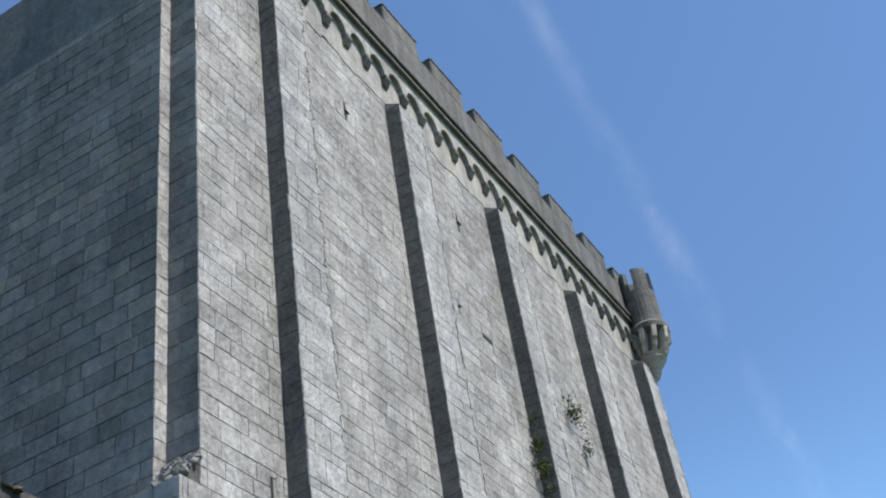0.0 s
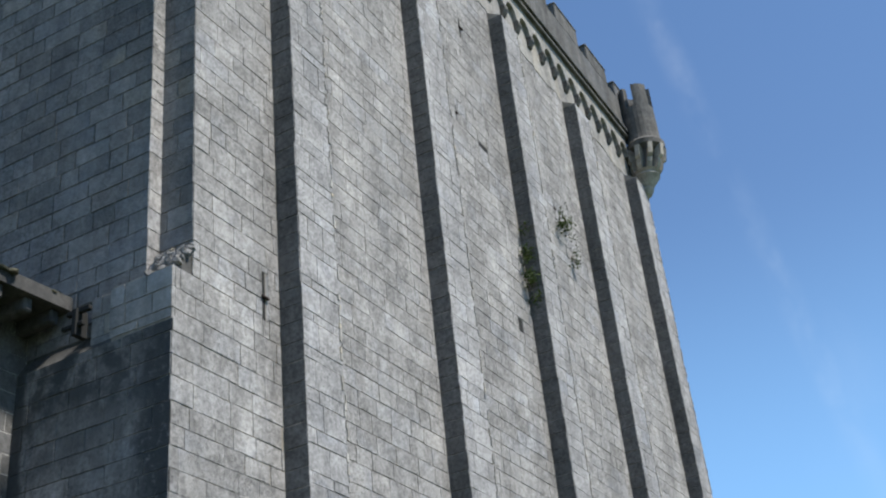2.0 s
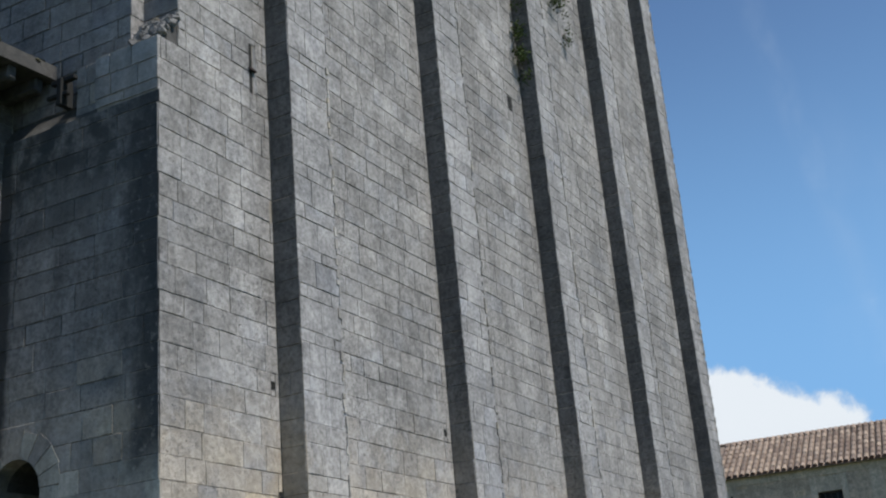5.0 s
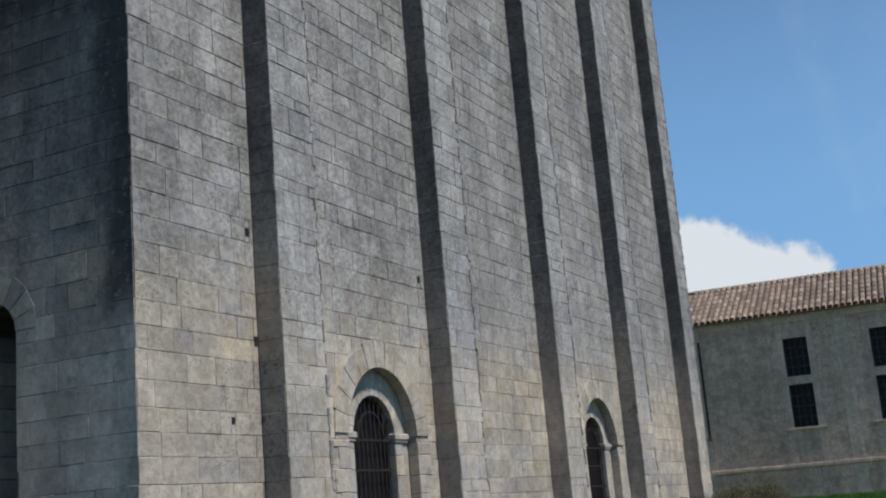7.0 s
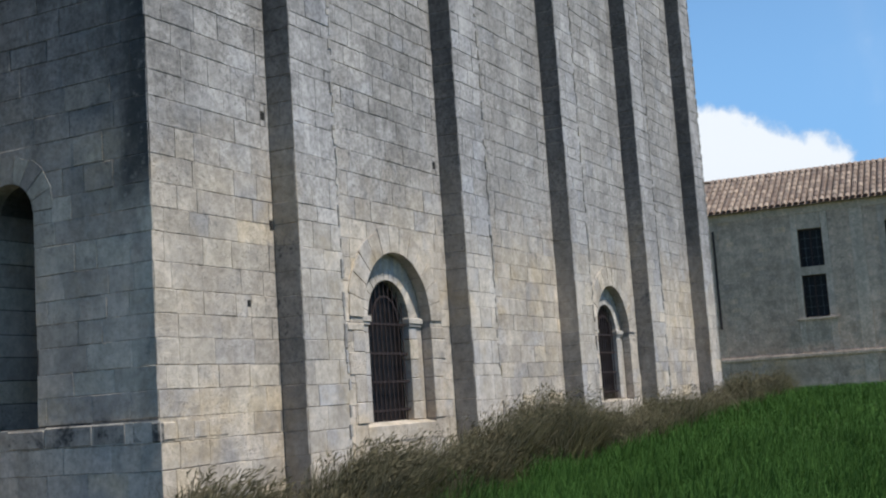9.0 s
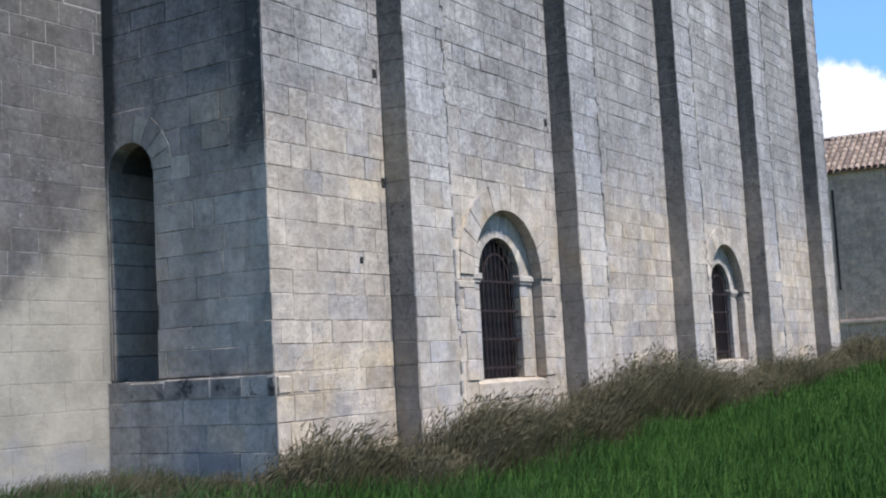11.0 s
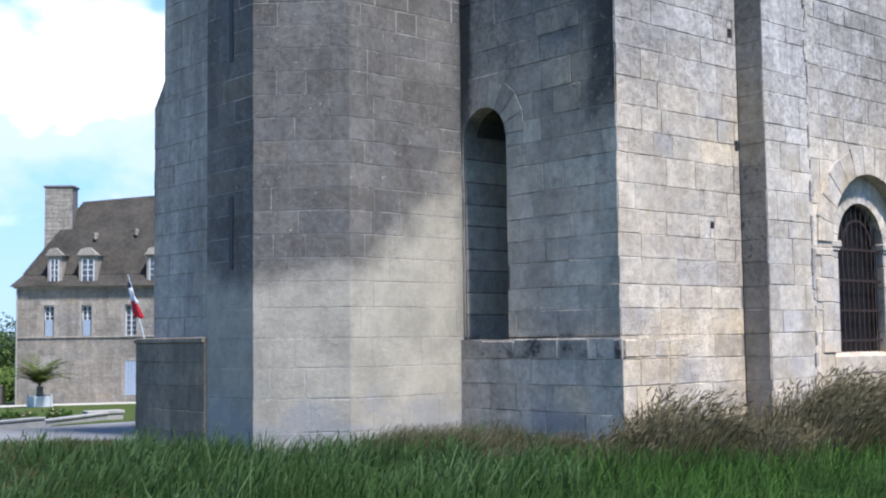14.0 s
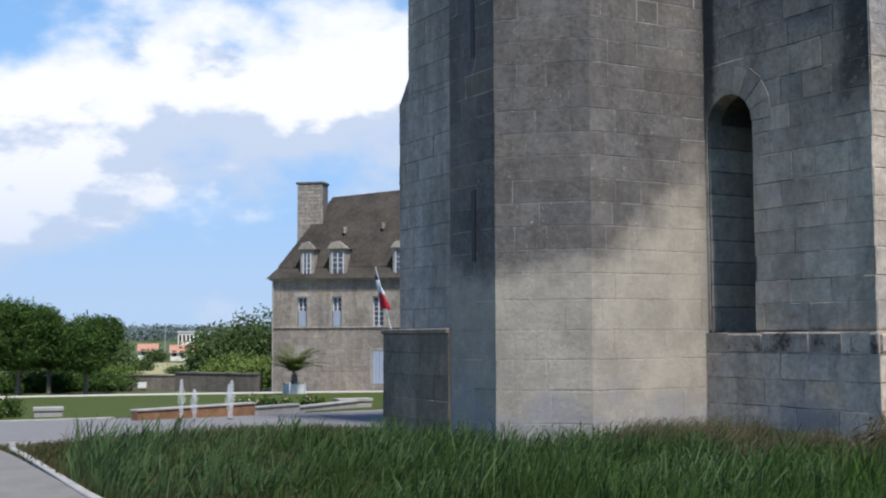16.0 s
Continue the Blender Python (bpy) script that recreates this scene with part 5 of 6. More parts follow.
def build_boundary_wall():
    t = thing("garden_wall", "low dark rubble garden wall at the edge of the terrace", "wall", kind="structure")
    pts = [(-10, 94), (12, 91.0), (21.0, 86.5), (25.6, 83.2), (29.2, 76.5)]
    q = random.Random(6)
    mat = limestone("garden_wall_stone", (0.20, 0.18, 0.15), (0.155, 0.143, 0.125), (0.06, 0.06, 0.05), lichen=0.6)
    for k, ((xa, ya), (xb, yb)) in enumerate(zip(pts, pts[1:])):
        ln, a = math.hypot(xb - xa, yb - ya), math.atan2(yb - ya, xb - xa)
        h = 1.05 if k < 3 else 1.25
        M = Matrix.Translation((xa, ya, -2.2)) @ Matrix.Rotation(a, 4, "Z")
        bm = boxes(((0, 0, -1.5), (ln, 0.4, h)))
        bmesh.ops.transform(bm, matrix=M, verts=bm.verts)
        part("wall_length", bm, mat, t)
        x = 0.0
        while x < ln - 0.1:
            w = min(q.uniform(0.5, 0.9), ln - x)
            bm = boxes(((x + 0.01, -0.05, h), (x + w, 0.45, h + q.uniform(0.08, 0.14))), bevel=0.02)
            bmesh.ops.transform(bm, matrix=M, verts=bm.verts)
            part("coping_stone", bm, mat, t)
            x += w
    s = thing("notice_board", "small white notice board on the garden wall", "sign", at=(23.55, 84.2, 0))
    part("board", boxes(((-0.35, -0.04, -1.95), (0.35, 0.0, -1.55)), bevel=0.01), WHITE, s)


build_boundary_wall()


# ---- flag on the pier, palm in a planter, fountain ----
def tube(bm, a, b, r0, r1, seg=8):
    a, b = Vector(a), Vector(b)
    d = b - a
    q = d.to_track_quat("Z", "Y").to_matrix().to_4x4()
    bmesh.ops.create_cone(bm, cap_ends=True, segments=seg, radius1=r0, radius2=r1, depth=d.length, matrix=Matrix.Translation((a + b) / 2) @ q)
    return bm


def build_flag():
    t = thing("flag_on_pole", "small red, white and dark blue flag on a leaning white pole", "flag", at=(8.55, 16.74, 1.70))
    base, tip = Vector((0, 0, 0)), Vector((-0.02, 0.50, 0.97))
    part("pole", tube(bmesh.new(), base, tip, 0.013, 0.010), WHITE, t)
    bm = bmesh.new()
    bmesh.ops.create_uvsphere(bm, u_segments=8, v_segments=6, radius=0.016, matrix=Matrix.Translation(tip))
    part("finial", bm, WHITE, t)
    cols = [("stripe", plain("flag_blue", (0.02, 0.025, 0.06), 0.8)), ("stripe", plain("flag_white", (0.7, 0.7, 0.7), 0.8)), ("stripe", plain("flag_red", (0.5, 0.02, 0.03), 0.8))]
    way = (base - tip).normalized()
    for k, (nm, mat) in enumerate(cols):
        s0, s1 = ((0.12, 0.24), (0.22, 0.46), (0.44, 0.72))[k]
        w = (0.03, 0.19, 0.22)[k]
        vs, fs = [], []
        n = 8
        for i in range(n + 1):
            f = i / n
            p = tip + way * (s0 + (s1 - s0) * f)
            for j in range(7):
                u = j / 6 - 0.30
                vs.append((p.x - 0.03 + 0.025 * math.sin(j * 1.7 + f * 2 + k), p.y - u * w * (0.8 + 0.4 * f), p.z - 0.05 * abs(u) + 0.01 * math.sin(j * 2 + k)))
        for i in range(n):
            for j in range(6):
                a = i * 7 + j
                fs.append((a, a + 1, a + 8, a + 7))
        ob = mesh(nm, vs, fs, mat, t, smooth=True)
        md = ob.modifiers.new("cloth", "SOLIDIFY")
        md.thickness = 0.004


build_flag()
PALM = leafy("palm_leaf", (0.03, 0.05, 0.014), (0.12, 0.145, 0.04), 0.2)


def build_palm():
    x, y = 26.4, 63.6
    z = ground_z(x, y)
    pl = thing("planter_box", "white wooden square planter box", "planter", at=(x, y, z))
    bm = boxes(((-0.44, -0.44, 0.05), (0.44, 0.44, 0.62)), bevel=0.015)
    part("body", bm, WHITE, pl)
    for sx in (-1, 1):
        for sy in (-1, 1):
            part("corner_post", boxes(((sx * 0.46 - 0.05, sy * 0.46 - 0.05, 0), (sx * 0.46 + 0.05, sy * 0.46 + 0.05, 0.74)), bevel=0.01), WHITE, pl)
    t = thing("palm_tree", "small potted palm with arching fronds", "palm", at=(x, y, z + 0.6))
    part("trunk", tube(bmesh.new(), (0, 0, -0.1), (0, 0, 0.55), 0.20, 0.16, 10), BARK, t)
    q = random.Random(9)
    for i in range(46):
        a = 2 * math.pi * i / 46 * 2.6 + q.uniform(-0.2, 0.2)
        lift = q.uniform(0.85, 1.52)
        ln = q.uniform(1.8, 2.6)
        vs, fs = [], []
        p, el = Vector((0, 0, 0.5)), lift
        pts = []
        for s in range(12):
            pts.append((p.copy(), el))
            p += Vector((math.cos(a) * math.cos(el), math.sin(a) * math.cos(el), math.sin(el))) * ln / 12
            el -= 0.11
        side = Vector((-math.sin(a), math.cos(a), 0))
        for s in range(2, 12):
            c, e = pts[s]
            fw = Vector((math.cos(a) * math.cos(e), math.sin(a) * math.cos(e), math.sin(e)))
            for sg in (-1, 1):
                l = 0.42 * math.sin(math.pi * (s + 1) / 14)
                tipp = c + side * sg * l + fw * l * 0.9 + Vector((0, 0, -0.05))
                b = len(vs)
                vs += [tuple(c - fw * 0.05), tuple(c + fw * 0.06), tuple(tipp)]
                fs.append((b, b + 1, b + 2))
        for s in range(11):
            b = len(vs)
            vs += [tuple(pts[s][0] + side * 0.012), tuple(pts[s][0] - side * 0.012), tuple(pts[s + 1][0] - side * 0.010), tuple(pts[s + 1][0] + side * 0.010)]
            fs.append((b, b + 1, b + 2, b + 3))
        mesh("frond", vs, fs, PALM, t)


build_palm()


def build_fountain():
    n = Nodes("water_spray", 0.2)
    n.b.inputs["Alpha"].default_value = 0.30
    spray = n.done((0.85, 0.87, 0.9))
    for x, y, h in ((8.75, 27.9, 0.98), (9.05, 27.85, 0.75), (9.95, 28.0, 0.85), (10.05, 28.1, 0.95)):
        t = thing("fountain_jet", "thin white upright fountain jet", "fountain", group="jets of the fountain", at=(x, y, ground_z(x, y)))
        q = random.Random(int(x * 100))
        vs, fs = [], []
        for i in range(520):
            z = h * q.random() ** 0.8
            r = 0.012 + 0.10 * (1 - abs(2 * z / h - 1.1)) * q.random()
            a = q.uniform(0, 6.28)
            cx, cy, s = r * math.cos(a), r * math.sin(a), q.uniform(0.004, 0.010)
            b = len(vs)
            vs += [(cx - s, cy, z), (cx + s, cy, z), (cx, cy + s, z + 4 * s), (cx, cy - s, z + 3 * s)]
            fs += [(b, b + 1, b + 2), (b, b + 1, b + 3), (b, b + 2, b + 3), (b + 1, b + 2, b + 3)]
        ob = mesh("spray", vs, fs, spray, t)
        ob["kind"] = "stuff"
        part("nozzle", tube(bmesh.new(), (0, 0, 0), (0, 0, 0.06), 0.04, 0.03), IRON, t)


build_fountain()


# ---- trees, shrubs, far country ----
LEAF = leafy("lime_leaves", (0.018, 0.042, 0.010), (0.085, 0.15, 0.036), 0.2)
LEAF_FAR = leafy("far_leaves", (0.03, 0.06, 0.022), (0.11, 0.155, 0.05), 0.2)
LEAF_BUSH = leafy("shrub_leaves", (0.05, 0.095, 0.022), (0.21, 0.28, 0.075), 0.25)


def leaf_cloud(name, blobs, count, size, mat, parent=None, seed=0, inner=0.55):
    """Many small leaves in clumps; blobs: centre and half-axes of the crown's masses."""
    g = np.random.default_rng(seed)
    vol = np.array([b[3] * b[4] * b[5] for b in blobs]) ** 0.67
    pick = g.choice(len(blobs), count // 6 + 1, p=vol / vol.sum())
    B = np.array(blobs)[pick]
    d = g.normal(size=(len(pick), 3))
    d /= np.linalg.norm(d, axis=1, keepdims=True)
    rad = g.uniform(inner, 1.0, (len(pick), 1)) ** 0.6
    clump = B[:, :3] + d * rad * B[:, 3:6] * (1 + 0.07 * g.normal(size=(len(pick), 1)))
    c = np.repeat(clump, 6, axis=0)[:count]
    c = c + g.normal(size=c.shape) * size * 1.5
    u = g.normal(size=c.shape)
    u /= np.linalg.norm(u, axis=1, keepdims=True)
    w = np.cross(u, g.normal(size=c.shape))
    w /= np.linalg.norm(w, axis=1, keepdims=True)
    s = size * g.uniform(0.6, 1.3, (len(c), 1))
    v = np.stack([c - u * s, c + w * s * 0.55, c + u * s, c - w * s * 0.55], 1).reshape(-1, 3)
    return quads(name, v, mat, parent)


def quads(name, v, mat, parent=None):
    n = len(v) // 4
    me = bpy.data.meshes.new(name)
    me.vertices.add(len(v))
    me.vertices.foreach_set("co", v.astype(np.float32).ravel())
    me.loops.add(4 * n)
    me.loops.foreach_set("vertex_index", np.arange(4 * n, dtype=np.int32))
    me.polygons.add(n)
    me.polygons.foreach_set("loop_start", np.arange(0, 4 * n, 4, dtype=np.int32))
    me.update(calc_edges=True)
    me.validate()
    me.materials.append(mat)
    ob = new(name, me)
    if parent:
        ob.parent = parent
    return ob


def lime_tree(x, y, h, w, seed):
    q = random.Random(seed)
    z = ground_z(x, y)
    t = thing("lime_tree", "clipped lime tree with a dense dark green crown", "tree", group="row of limes", at=(x, y, z))
    bm = bmesh.new()
    tube(bm, (0, 0, -0.2), (0.05, 0, 1.9), 0.17, 0.12, 10)
    part("trunk", bm, BARK, t)
    for i in range(6):
        a = i * 1.05 + q.uniform(-0.3, 0.3)
        part("limb", tube(bmesh.new(), (0.05, 0, 1.6 + 0.1 * i), (math.cos(a) * w * 0.35, math.sin(a) * w * 0.35, 2.6 + q.uniform(0.2, 1.8)), 0.07, 0.025, 6), BARK, t)
    blobs = []
    for i in range(15):
        a = q.uniform(0, 6.28)
        r = q.uniform(0, 0.36) * w
        blobs.append((r * math.cos(a), r * math.sin(a), q.uniform(2.3, h - 0.9), w * q.uniform(0.18, 0.3), w * q.uniform(0.18, 0.3), q.uniform(0.5, 1.0)))
    blobs.append((0, 0, (h + 1.8) / 2, w * 0.42, w * 0.42, (h - 1.8) / 2))
    leaf_cloud("crown", blobs, 46000, 0.085, LEAF, t, seed)


for i, (ang, r, h, w) in enumerate(((76.8, 82, 5.1, 4.2), (78.4, 86, 5.3, 3.6), (79.7, 81, 6.0, 4.6), (81.4, 80, 6.3, 4.8), (83.3, 79, 6.4, 4.8))):
    lime_tree(r * math.cos(radians(ang)), r * math.sin(radians(ang)), h, w, 60 + i)


def shrub_mass(name, label, spots, count, size, mat, seed, kind=""):
    blobs = []
    q = random.Random(seed)
    for ang, r, zt, w in spots:
        x, y = r * math.cos(radians(ang)), r * math.sin(radians(ang))
        z0 = ground_z(x, y)
        for k in range(5):
            hz = (zt - z0) * q.uniform(0.3, 0.5)
            blobs.append((x + q.uniform(-0.5, 0.5) * w, y + q.uniform(-0.4, 0.4) * w, z0 + (zt - z0) * q.uniform(0.25, 0.62), w * q.uniform(0.35, 0.6), w * q.uniform(0.35, 0.6), hz))
    ob = leaf_cloud(name, blobs, count, size, mat, None, seed, 0.25)
    return tagged(ob, label, "shrubs" if not kind else "woods", kind=kind or "stuff")


shrub_mass("shrubbery", "dense light and dark green shrubs behind the garden wall",
           [(69.2, 96, -0.1, 4), (70.0, 100, 0.3, 5), (70.8, 98, -0.9, 4), (71.6, 100, -1.6, 3), (72.6, 99, -2.0, 3), (73.6, 100, -2.0, 3), (74.6, 100, -1.8, 3), (75.6, 100, -0.6, 3), (68.6, 97, -0.4, 4)], 60000, 0.13, LEAF_BUSH, 71)
shrub_mass("treeline", "taller green trees beyond the garden wall",
           [(69.7, 125, 3.9, 8), (70.4, 128, 1.4, 5), (68.6, 124, 2.4, 7), (76.4, 150, 1.0, 6), (77.5, 150, 1.6, 8), (74.6, 230, -2.4, 4), (73.9, 300, -1.4, 4), (72.9, 210, -3.4, 2.5), (71.9, 260, -2.6, 3)], 70000, 0.18, LEAF_FAR, 72)
far = []
qf = random.Random(12)
for i in range(46):
    ang, r = qf.uniform(64, 100), qf.uniform(330, 620)
    open_field = 71.0 < ang < 75.4
    far.append((ang, r, qf.uniform(-3.6, -1.6) if open_field else qf.uniform(0.0, 2.6), qf.uniform(4, 7) if open_field else qf.uniform(7, 13)))
shrub_mass("valley_woods", "hazy trees scattered through the valley", far, 60000, 0.6, LEAF_FAR, 73)
far = []
for i in range(120):
    far.append((60 + 44 * i / 120 + qf.uniform(-0.3, 0.3), qf.uniform(800, 1100), qf.uniform(8.0, 9.6), qf.uniform(30, 46)))
# distance haze is put into the hill's pale bluish leaf colour
shrub_mass("hill_woods", "wooded hill on the horizon", far, 170000, 0.9, leafy("hazy_hill_leaves", (0.11, 0.15, 0.15), (0.15, 0.19, 0.18), 0.0), 74)


def town_building(ang, r, w, h, lift, wall, roof_col, seed):
    x, y = r * math.cos(radians(ang)), r * math.sin(radians(ang))
    t = local(thing("town_house", "small distant pale house with an orange roof", "house", group="houses of the town"), (x, y, lift), ang - 90)
    wl = part("wall", boxes(((-w / 2, 0, -8), (w / 2, 8, h))), wall, t)
    bm = bmesh.new()
    prism(bm, [(-0.5, h), (4, h + 2.0), (8.5, h)], "x", -w / 2 - 0.3, w / 2 + 0.3)
    part("roof", bm, roof_col, t)
    n = max(2, int(w / 3))
    for i in range(n):
        for z in ([1.2, 4.0] if h > 5 else [1.2]):
            xx = -w / 2 + w * (i + 0.5) / n
            part("window", boxes(((xx - 0.55, -0.05, z), (xx + 0.55, 0.02, z + 1.5))), GLASS_DARK, t)


ROOF_ORANGE = plain("orange_tiles", (0.36, 0.20, 0.145), 0.9, 0.2, 1)
HOUSE_WHITE = plain("pale_render", (0.70, 0.66, 0.60), 0.9, 0.08, 1)
for k, (ang, r, w, h, lift) in enumerate(((72.0, 300, 5, 2.4, -4.6), (72.75, 330, 4, 2.2, -4.8), (74.1, 330, 5, 2.2, -4.4))):
    town_building(ang, r, w, h, lift, HOUSE_WHITE, ROOF_ORANGE, k)


def town_hall():
    ang, r = 71.95, 420.0
    t = local(thing("long_white_building", "long white flat-roofed building in the valley town", "building"), (r * math.cos(radians(ang)), r * math.sin(radians(ang)), -1.0), ang - 90)
    part("wall", boxes(((-6, 0, -12), (6, 10, 4.0))), HOUSE_WHITE, t)
    part("roof", boxes(((-6.3, -0.3, 4.0), (6.3, 10.3, 4.4))), WHITE, t)
    for i in range(9):
        part("window", boxes(((-5.6 + i * 1.28, -0.05, 0.9), (-4.9 + i * 1.28, 0.02, 3.2))), GLASS_DARK, t)


town_hall()


def polar(ang, r):
    return r * math.cos(radians(ang)), r * math.sin(radians(ang))


patch("meadow", [polar(75.2, 205), polar(71.2, 205), polar(71.0, 300), polar(75.4, 300)], 0.15, plain("dry_meadow", (0.26, 0.25, 0.13), 0.95, 0.3, 0.05), "pale mown meadow down in the valley", "field")
shrub_mass("clipped_hedge", "dark hedge in the shade behind the limes", [(75.6 + 0.75 * i, 88.5, -0.75, 3.2) for i in range(12)], 26000, 0.10, LEAF, 75)


def flower_bush(x, y, w, h, seed):
    t = thing("rose_bush", "low leafy rose bush with a few pale blooms", "bush", group="roses round the lawn", at=(x, y, ground_z(x, y)))
    q = random.Random(seed)
    blobs = [(q.uniform(-w, w) * 0.4, q.uniform(-w, w) * 0.25, h * q.uniform(0.3, 0.7), w * 0.25, w * 0.25, h * 0.35) for _ in range(6)]
    leaf_cloud("leaves", blobs, 1500, 0.04, LEAF, t, seed)
    leaf_cloud("blooms", [(bx, by, bz + 0.08, bw, bw, bh) for bx, by, bz, bw, _, bh in blobs], 40, 0.035, ROSE, t, seed + 1, 0.9)
    for i in range(5):
        part("stem", tube(bmesh.new(), (0, 0, -0.05), blobs[i][:3], 0.012, 0.007, 5), BARK, t)


ROSE = plain("pale_petals", (0.55, 0.38, 0.34), 0.7, 0.3, 9)
for i, (bx, by, bw, bh) in enumerate(((5.45, 33.4, 0.9, 0.55), (5.9, 33.9, 0.7, 0.65), (4.7, 33.6, 0.9, 0.5), (11.3, 31.3, 0.8, 0.42), (12.3, 32.0, 0.9, 0.42), (13.2, 32.6, 0.8, 0.45), (14.6, 33.6, 0.7, 0.4))):
    flower_bush(bx, by, bw, bh, 300 + 3 * i)
for ang, r, h in ((73.35, 300, 5.5),):
    t = thing("lamp_mast", "thin tall mast in the valley", "mast", at=(r * math.cos(radians(ang)), r * math.sin(radians(ang)), -6.0))
    part("pole", tube(bmesh.new(), (0, 0, -3), (0, 0, 10.5), 0.16, 0.10), PALE_SLAB, t)


# ---- grass ----
GRASS = leafy("tall_grass", (0.014, 0.036, 0.009), (0.065, 0.112, 0.032), 0.3)
LUSH = leafy("lush_grass", (0.015, 0.045, 0.009), (0.08, 0.16, 0.032), 0.3)
DRY = leafy("dry_grass", (0.015, 0.018, 0.008), (0.165, 0.15, 0.095), 0.2)
MIXED = leafy("fading_grass", (0.022, 0.030, 0.010), (0.14, 0.122, 0.06), 0.25)


def ground_np(x, y):
    return np.array([ground_z(a, b) for a, b in zip(x, y)])


def blades(name, x, y, h, lean, width, mat, label, seed, droop=0.5):
    """Bent blades of two or three lengths each, rooted in the ground."""
    g = np.random.default_rng(seed)
    n = len(x)
    z = ground_np(x, y)
    lean = np.array(lean)
    lean = lean if lean.ndim == 2 else np.tile(lean, (n, 1))
    a = g.uniform(0, 2 * np.pi, n)
    out = np.stack([np.cos(a), np.sin(a), np.zeros(n)], 1) * (g.uniform(0.1, 0.7, n) * droop)[:, None] + lean
    face = g.uniform(0, 2 * np.pi, n)
    s = np.stack([np.cos(face), np.sin(face), np.zeros(n)], 1) * (width * g.uniform(0.6, 1.3, n))[:, None] / 2
    root = np.stack([x, y, z - 0.03], 1)
    up = np.array([0, 0, 1.0])
    p1 = root + (up * 0.55 + out * 0.22) * h[:, None]
    p2 = root + (up * 0.88 + out * 0.60) * h[:, None]
    p3 = root + (up * (1.0 - 0.18 * np.linalg.norm(out, axis=1))[:, None] + out * 1.05) * h[:, None]
    v = np.stack([root - s, root + s, p1 + s * 0.9, p1 - s * 0.9, p1 - s * 0.9, p1 + s * 0.9, p2 + s * 0.6, p2 - s * 0.6, p2 - s * 0.6, p2 + s * 0.6, p3 + s * 0.08, p3 - s * 0.08], 1)
    ob = quads(name, v.reshape(-1, 3), mat)
    return tagged(ob, label, "grass", kind="stuff")


def scatter(n, seed, a0, a1, r0, r1, keep):
    g = np.random.default_rng(seed)
    a = np.radians(g.uniform(a0, a1, n))
    r = np.sqrt(g.uniform(r0 * r0, r1 * r1, n))
    x, y = r * np.cos(a), r * np.sin(a)
    ok = keep(x, y)
    return x[ok], y[ok], g


def in_grass(x, y):
    wall = (y < 9.25) | (x < 11.2) & (y < 12.5) | (x < 9.3) & (x + y < 21.9) | (x < 8.3)
    return wall & (y < 19.4) & (x > 2.95 + 0.02 * (y - 12)) & (y < 19.7)


def clumpy(x, y, k, seed):
    return np.array([noise.noise(Vector((a * k, b * k, seed))) for a, b in zip(x, y)])


x, y, g = scatter(100000, 1, 4, 84, 8.5, 21.5, in_grass)
c = clumpy(x, y, 0.9, 1.0)
h = g.uniform(0.22, 0.50, len(x)) * (1 + 0.8 * c)
ang = np.degrees(np.arctan2(y, x))
h *= np.clip((81 - ang) / 16, 0.25, 1.0)
lush = ang + 22 * clumpy(x, y, 0.6, 4.0) + g.normal(0, 7, len(x)) < 38
# kept short where the turret's rubble footing shows
h *= np.where(ang > 50, np.clip((22.2 - x - y) / 1.5, 0.40, 1.0), 1.0)
blades("tall_grass", x[lush], y[lush], h[lush], (0.22, -0.08, 0), 0.013, LUSH, "bright lush green grass bent by the wind", 2, 0.8)
blades("tall_grass", x[~lush], y[~lush], h[~lush], (0.22, -0.08, 0), 0.013, GRASS, "tall dull green grass bent by the wind", 5, 0.8)
x, y, g = scatter(60000, 3, 1, 34, 20.0, 46.0, lambda x, y: (y < 9.2) & (x < 44))
blades("tall_grass", x, y, g.uniform(0.22, 0.45, len(x)), (0.2, -0.05, 0), 0.022, LUSH, "tall lush green grass beside the church", 4, 0.8)

# dry seeding grasses in tufts at the wall's foot
qd = np.random.default_rng(8)


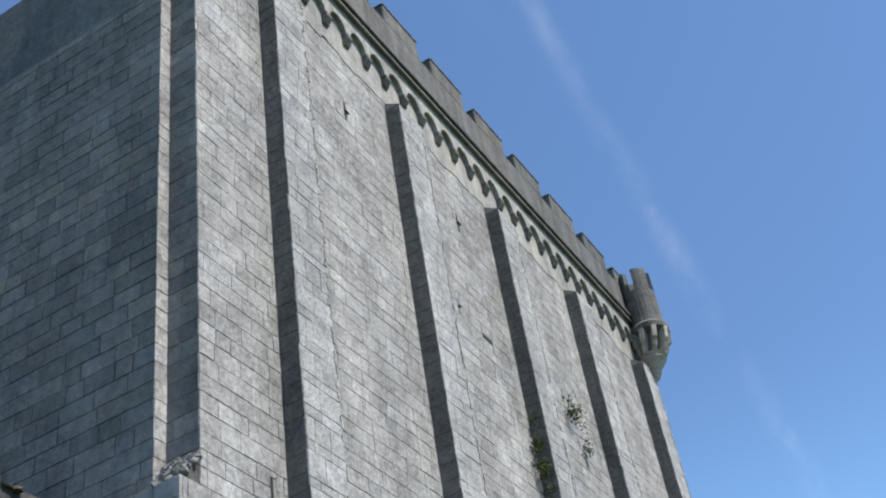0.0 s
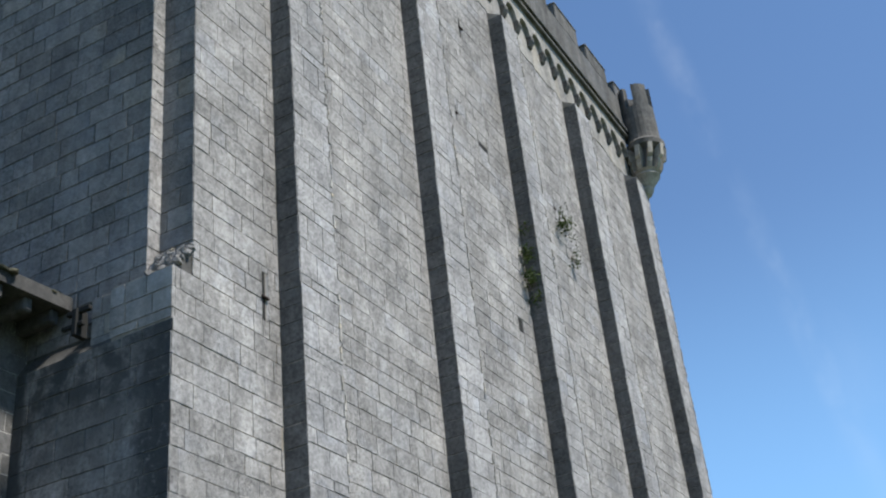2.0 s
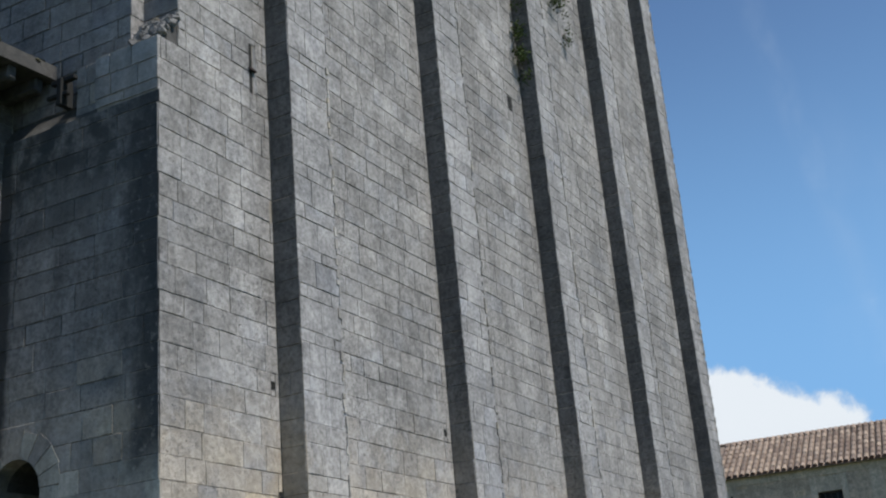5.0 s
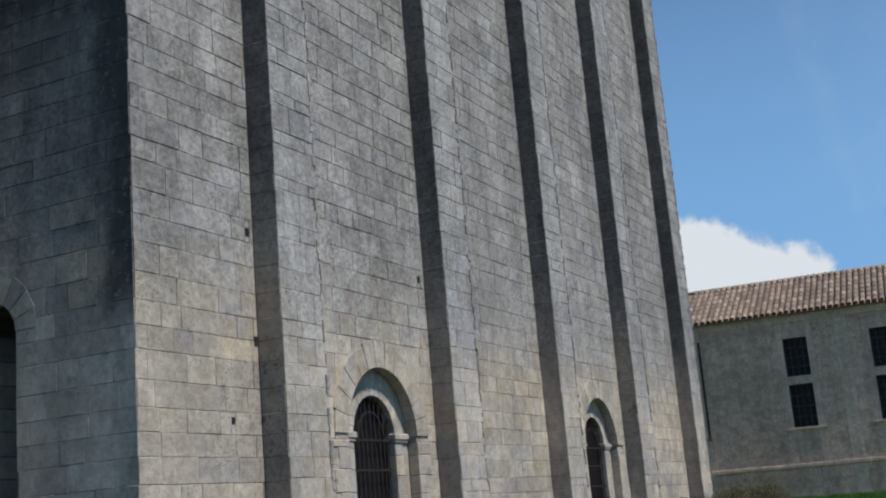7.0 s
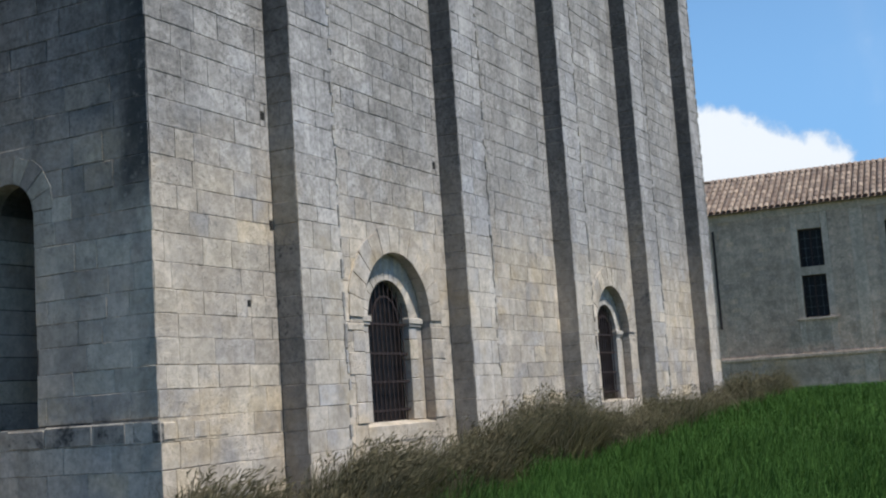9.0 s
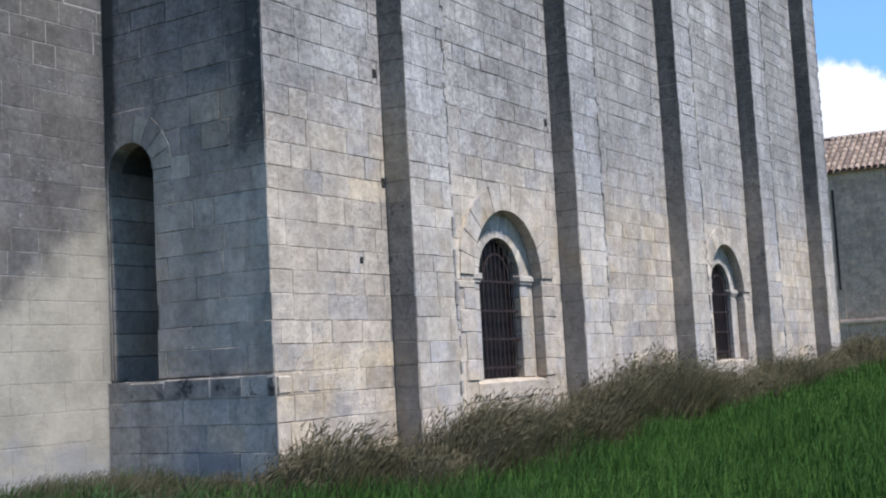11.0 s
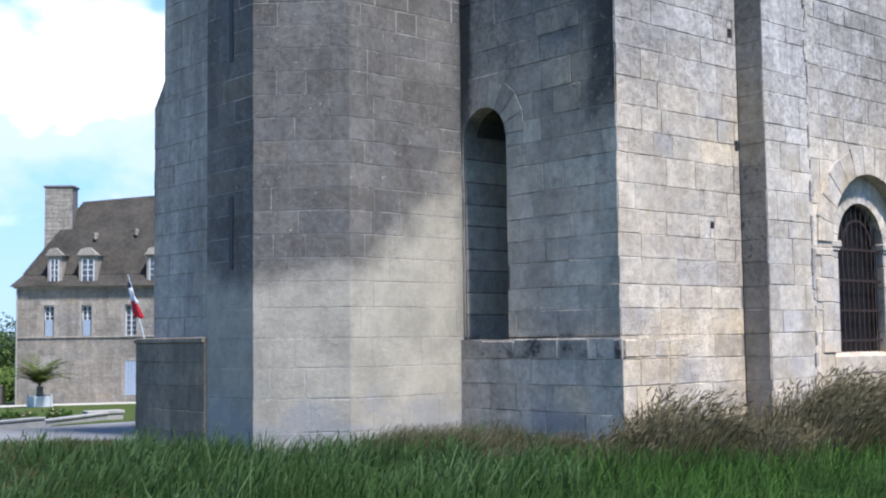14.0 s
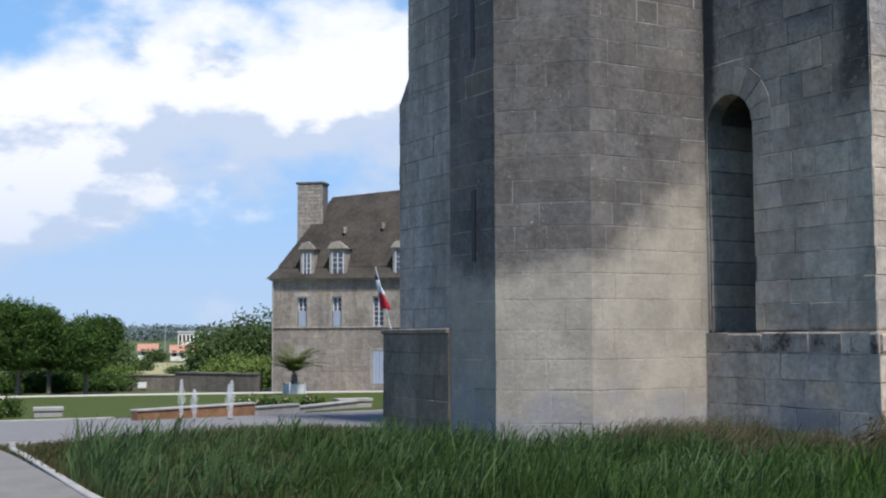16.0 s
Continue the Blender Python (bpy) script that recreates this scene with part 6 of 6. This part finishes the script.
def dry_strip():
    xs, ys, hs, ls = [], [], [], []
    spots = [(qd.uniform(11.8, 37.5), qd.uniform(8.0, 9.1)) for _ in range(190)]
    spots += [(qd.uniform(11.6, 21.5), qd.uniform(7.9, 9.05)) for _ in range(90)]
    spots += [(qd.uniform(10.1, 12.6), qd.uniform(8.7, 9.6)) for _ in range(34)] + [(qd.uniform(9.2, 11.1), qd.uniform(10.4, 12.4)) for _ in range(28)]
    spots += [(qd.uniform(9.7, 11.1), qd.uniform(11.6, 12.4)) for _ in range(9)] + [(qd.uniform(10.9, 11.8), qd.uniform(9.3, 11.3)) for _ in range(10)]
    for cx, cy in spots:
        n = 380
        f = 1.05 if cx < 22 else 0.72
        if cy > 9.7:
            f = 0.45
        if cx < 12.7 and cy <= 9.7:
            f = 0.55
        top = qd.uniform(0.42, 1.0) * f * (1.05 + 0.9 * noise.noise(Vector((cx * 0.75, cy * 0.5, 3.7))))
        r = qd.uniform(0.18, 0.34) * (1 if cx < 22 else 1.4)
        xs.append(cx + qd.normal(0, r * 0.75, n))
        ys.append(cy + qd.normal(0, r * 0.35, n))
        hs.append(top * qd.uniform(0.3, 1.2, n))
        ls.append(np.tile((qd.uniform(0.35, 1.15), qd.uniform(-0.35, 0.1), 0), (n, 1)) * qd.uniform(0.6, 1.3, (n, 1)))
    x, y, h, l = (np.concatenate(v) for v in (xs, ys, hs, ls))
    ok = ((y < 9.7) | (x < 11.22)) & (y < 12.62)
    for a, b in PIL:
        ok &= ~((x > a - 0.03) & (x < b + 0.03) & (y > 9.38))
    return x[ok], y[ok], h[ok], l[ok]


x, y, h, l = dry_strip()
blades("dry_grass", x, y, h, l, 0.008, DRY, "dry straw-coloured grass blown against the wall", 9, 1.0)
SEED = leafy("seed_plumes", (0.022, 0.021, 0.012), (0.17, 0.145, 0.085), 0.25)


def plumes(x, y, h, l, seed):
    """Feathery seed heads at the tips of the taller stalks, blown over by the wind."""
    g = np.random.default_rng(seed)
    n = len(x)
    base = np.stack([x, y, ground_np(x, y)], 1) + np.array([0, 0, 0.93]) * h[:, None] + l * (0.72 * h)[:, None] + g.normal(0, 0.03, (n, 3))
    way = l * 0.75 + np.array([0, 0, 0.45]) + g.normal(0, 0.18, (n, 3))
    way /= np.linalg.norm(way, axis=1, keepdims=True)
    side = np.cross(way, g.normal(size=(n, 3)))
    side /= np.linalg.norm(side, axis=1, keepdims=True)
    ln = g.uniform(0.09, 0.20, (n, 1))
    w = g.uniform(0.006, 0.014, (n, 1))
    tip = base + way * ln - np.array([0, 0, 0.25]) * ln
    midp = base + way * ln * 0.5
    v = np.stack([base - side * w * 0.3, midp - side * w, tip, midp + side * w], 1)
    ob = quads("seed_heads", v.reshape(-1, 3), SEED)
    return tagged(ob, "feathery straw-coloured grass seed heads in the wind", "grass", kind="stuff")


tall = (np.random.default_rng(41).random(len(x)) < 0.36) & (h > 0.34) & (y < 9.6)
plumes(x[tall], y[tall], h[tall], l[tall], 42)
keep = np.random.default_rng(4).random(len(x)) < 0.5
blades("dry_grass", x[keep] + 0.03, y[keep] - 0.12, h[keep] * 0.8, l[keep], 0.011, MIXED, "half-green fading grass among the dry tufts", 10, 0.8)
x, y, g = scatter(46000, 21, 64, 84, 9.5, 20.5, in_grass)
blades("dry_grass", x, y, g.uniform(0.12, 0.34, len(x)) * np.clip((88 - np.degrees(np.arctan2(y, x))) / 18, 0.3, 1), (0.3, -0.1, 0), 0.011, MIXED, "fading grass along the pavement", 22, 0.8)


# ---- plants rooted in the wall ----
WEED = leafy("wall_weed_leaves", (0.022, 0.036, 0.012), (0.09, 0.115, 0.04), 0.2)


def wall_plant(x, z, w, h, n, seed, y=WY):
    t = thing("wall_plant", "green weed growing out of the stone joints", "plant", at=(x, y, z))
    g = random.Random(seed)
    blobs = [(g.uniform(-w, w) / 2, -0.10 - 0.1 * g.random(), g.uniform(-h, h) / 2, 0.16, 0.12, 0.18) for _ in range(7)]
    leaf_cloud("leaves", blobs, n, 0.045, WEED, t, seed)
    for i in range(8):
        b = blobs[i % 7]
        part("stem", tube(bmesh.new(), (0, 0.02, h * 0.2), b[:3], 0.012, 0.006, 5), BARK, t)


wall_plant(24.05, 15.6, 0.35, 1.5, 420, 1)
wall_plant(24.2, 16.9, 0.25, 0.4, 90, 2)
wall_plant(27.2, 18.6, 0.9, 0.7, 220, 3)
wall_plant(27.6, 17.7, 0.3, 0.6, 80, 4)


# coarse broad-bladed clumps among the tall grass
qc = np.random.default_rng(31)
xs, ys, hs = [], [], []
for _ in range(230):
    a, r = radians(qc.uniform(43, 80)), qc.uniform(11.0, 17.5)
    n = qc.integers(25, 60)
    xs.append(r * math.cos(a) + qc.normal(0, 0.16, n))
    ys.append(r * math.sin(a) + qc.normal(0, 0.16, n))
    hs.append(qc.uniform(0.30, 0.62) * qc.uniform(0.6, 1.15, n))
x, y, h = (np.concatenate(v) for v in (xs, ys, hs))
ok = in_grass(x, y) & (np.degrees(np.arctan2(y, x)) < 78)
blades("coarse_grass", x[ok], y[ok], h[ok], (0.25, -0.1, 0), 0.017, leafy("coarse_grass", (0.022, 0.050, 0.018), (0.105, 0.165, 0.066), 0.3), "coarse broad-bladed green grass clumps", 32, 1.1)

flush_stones()
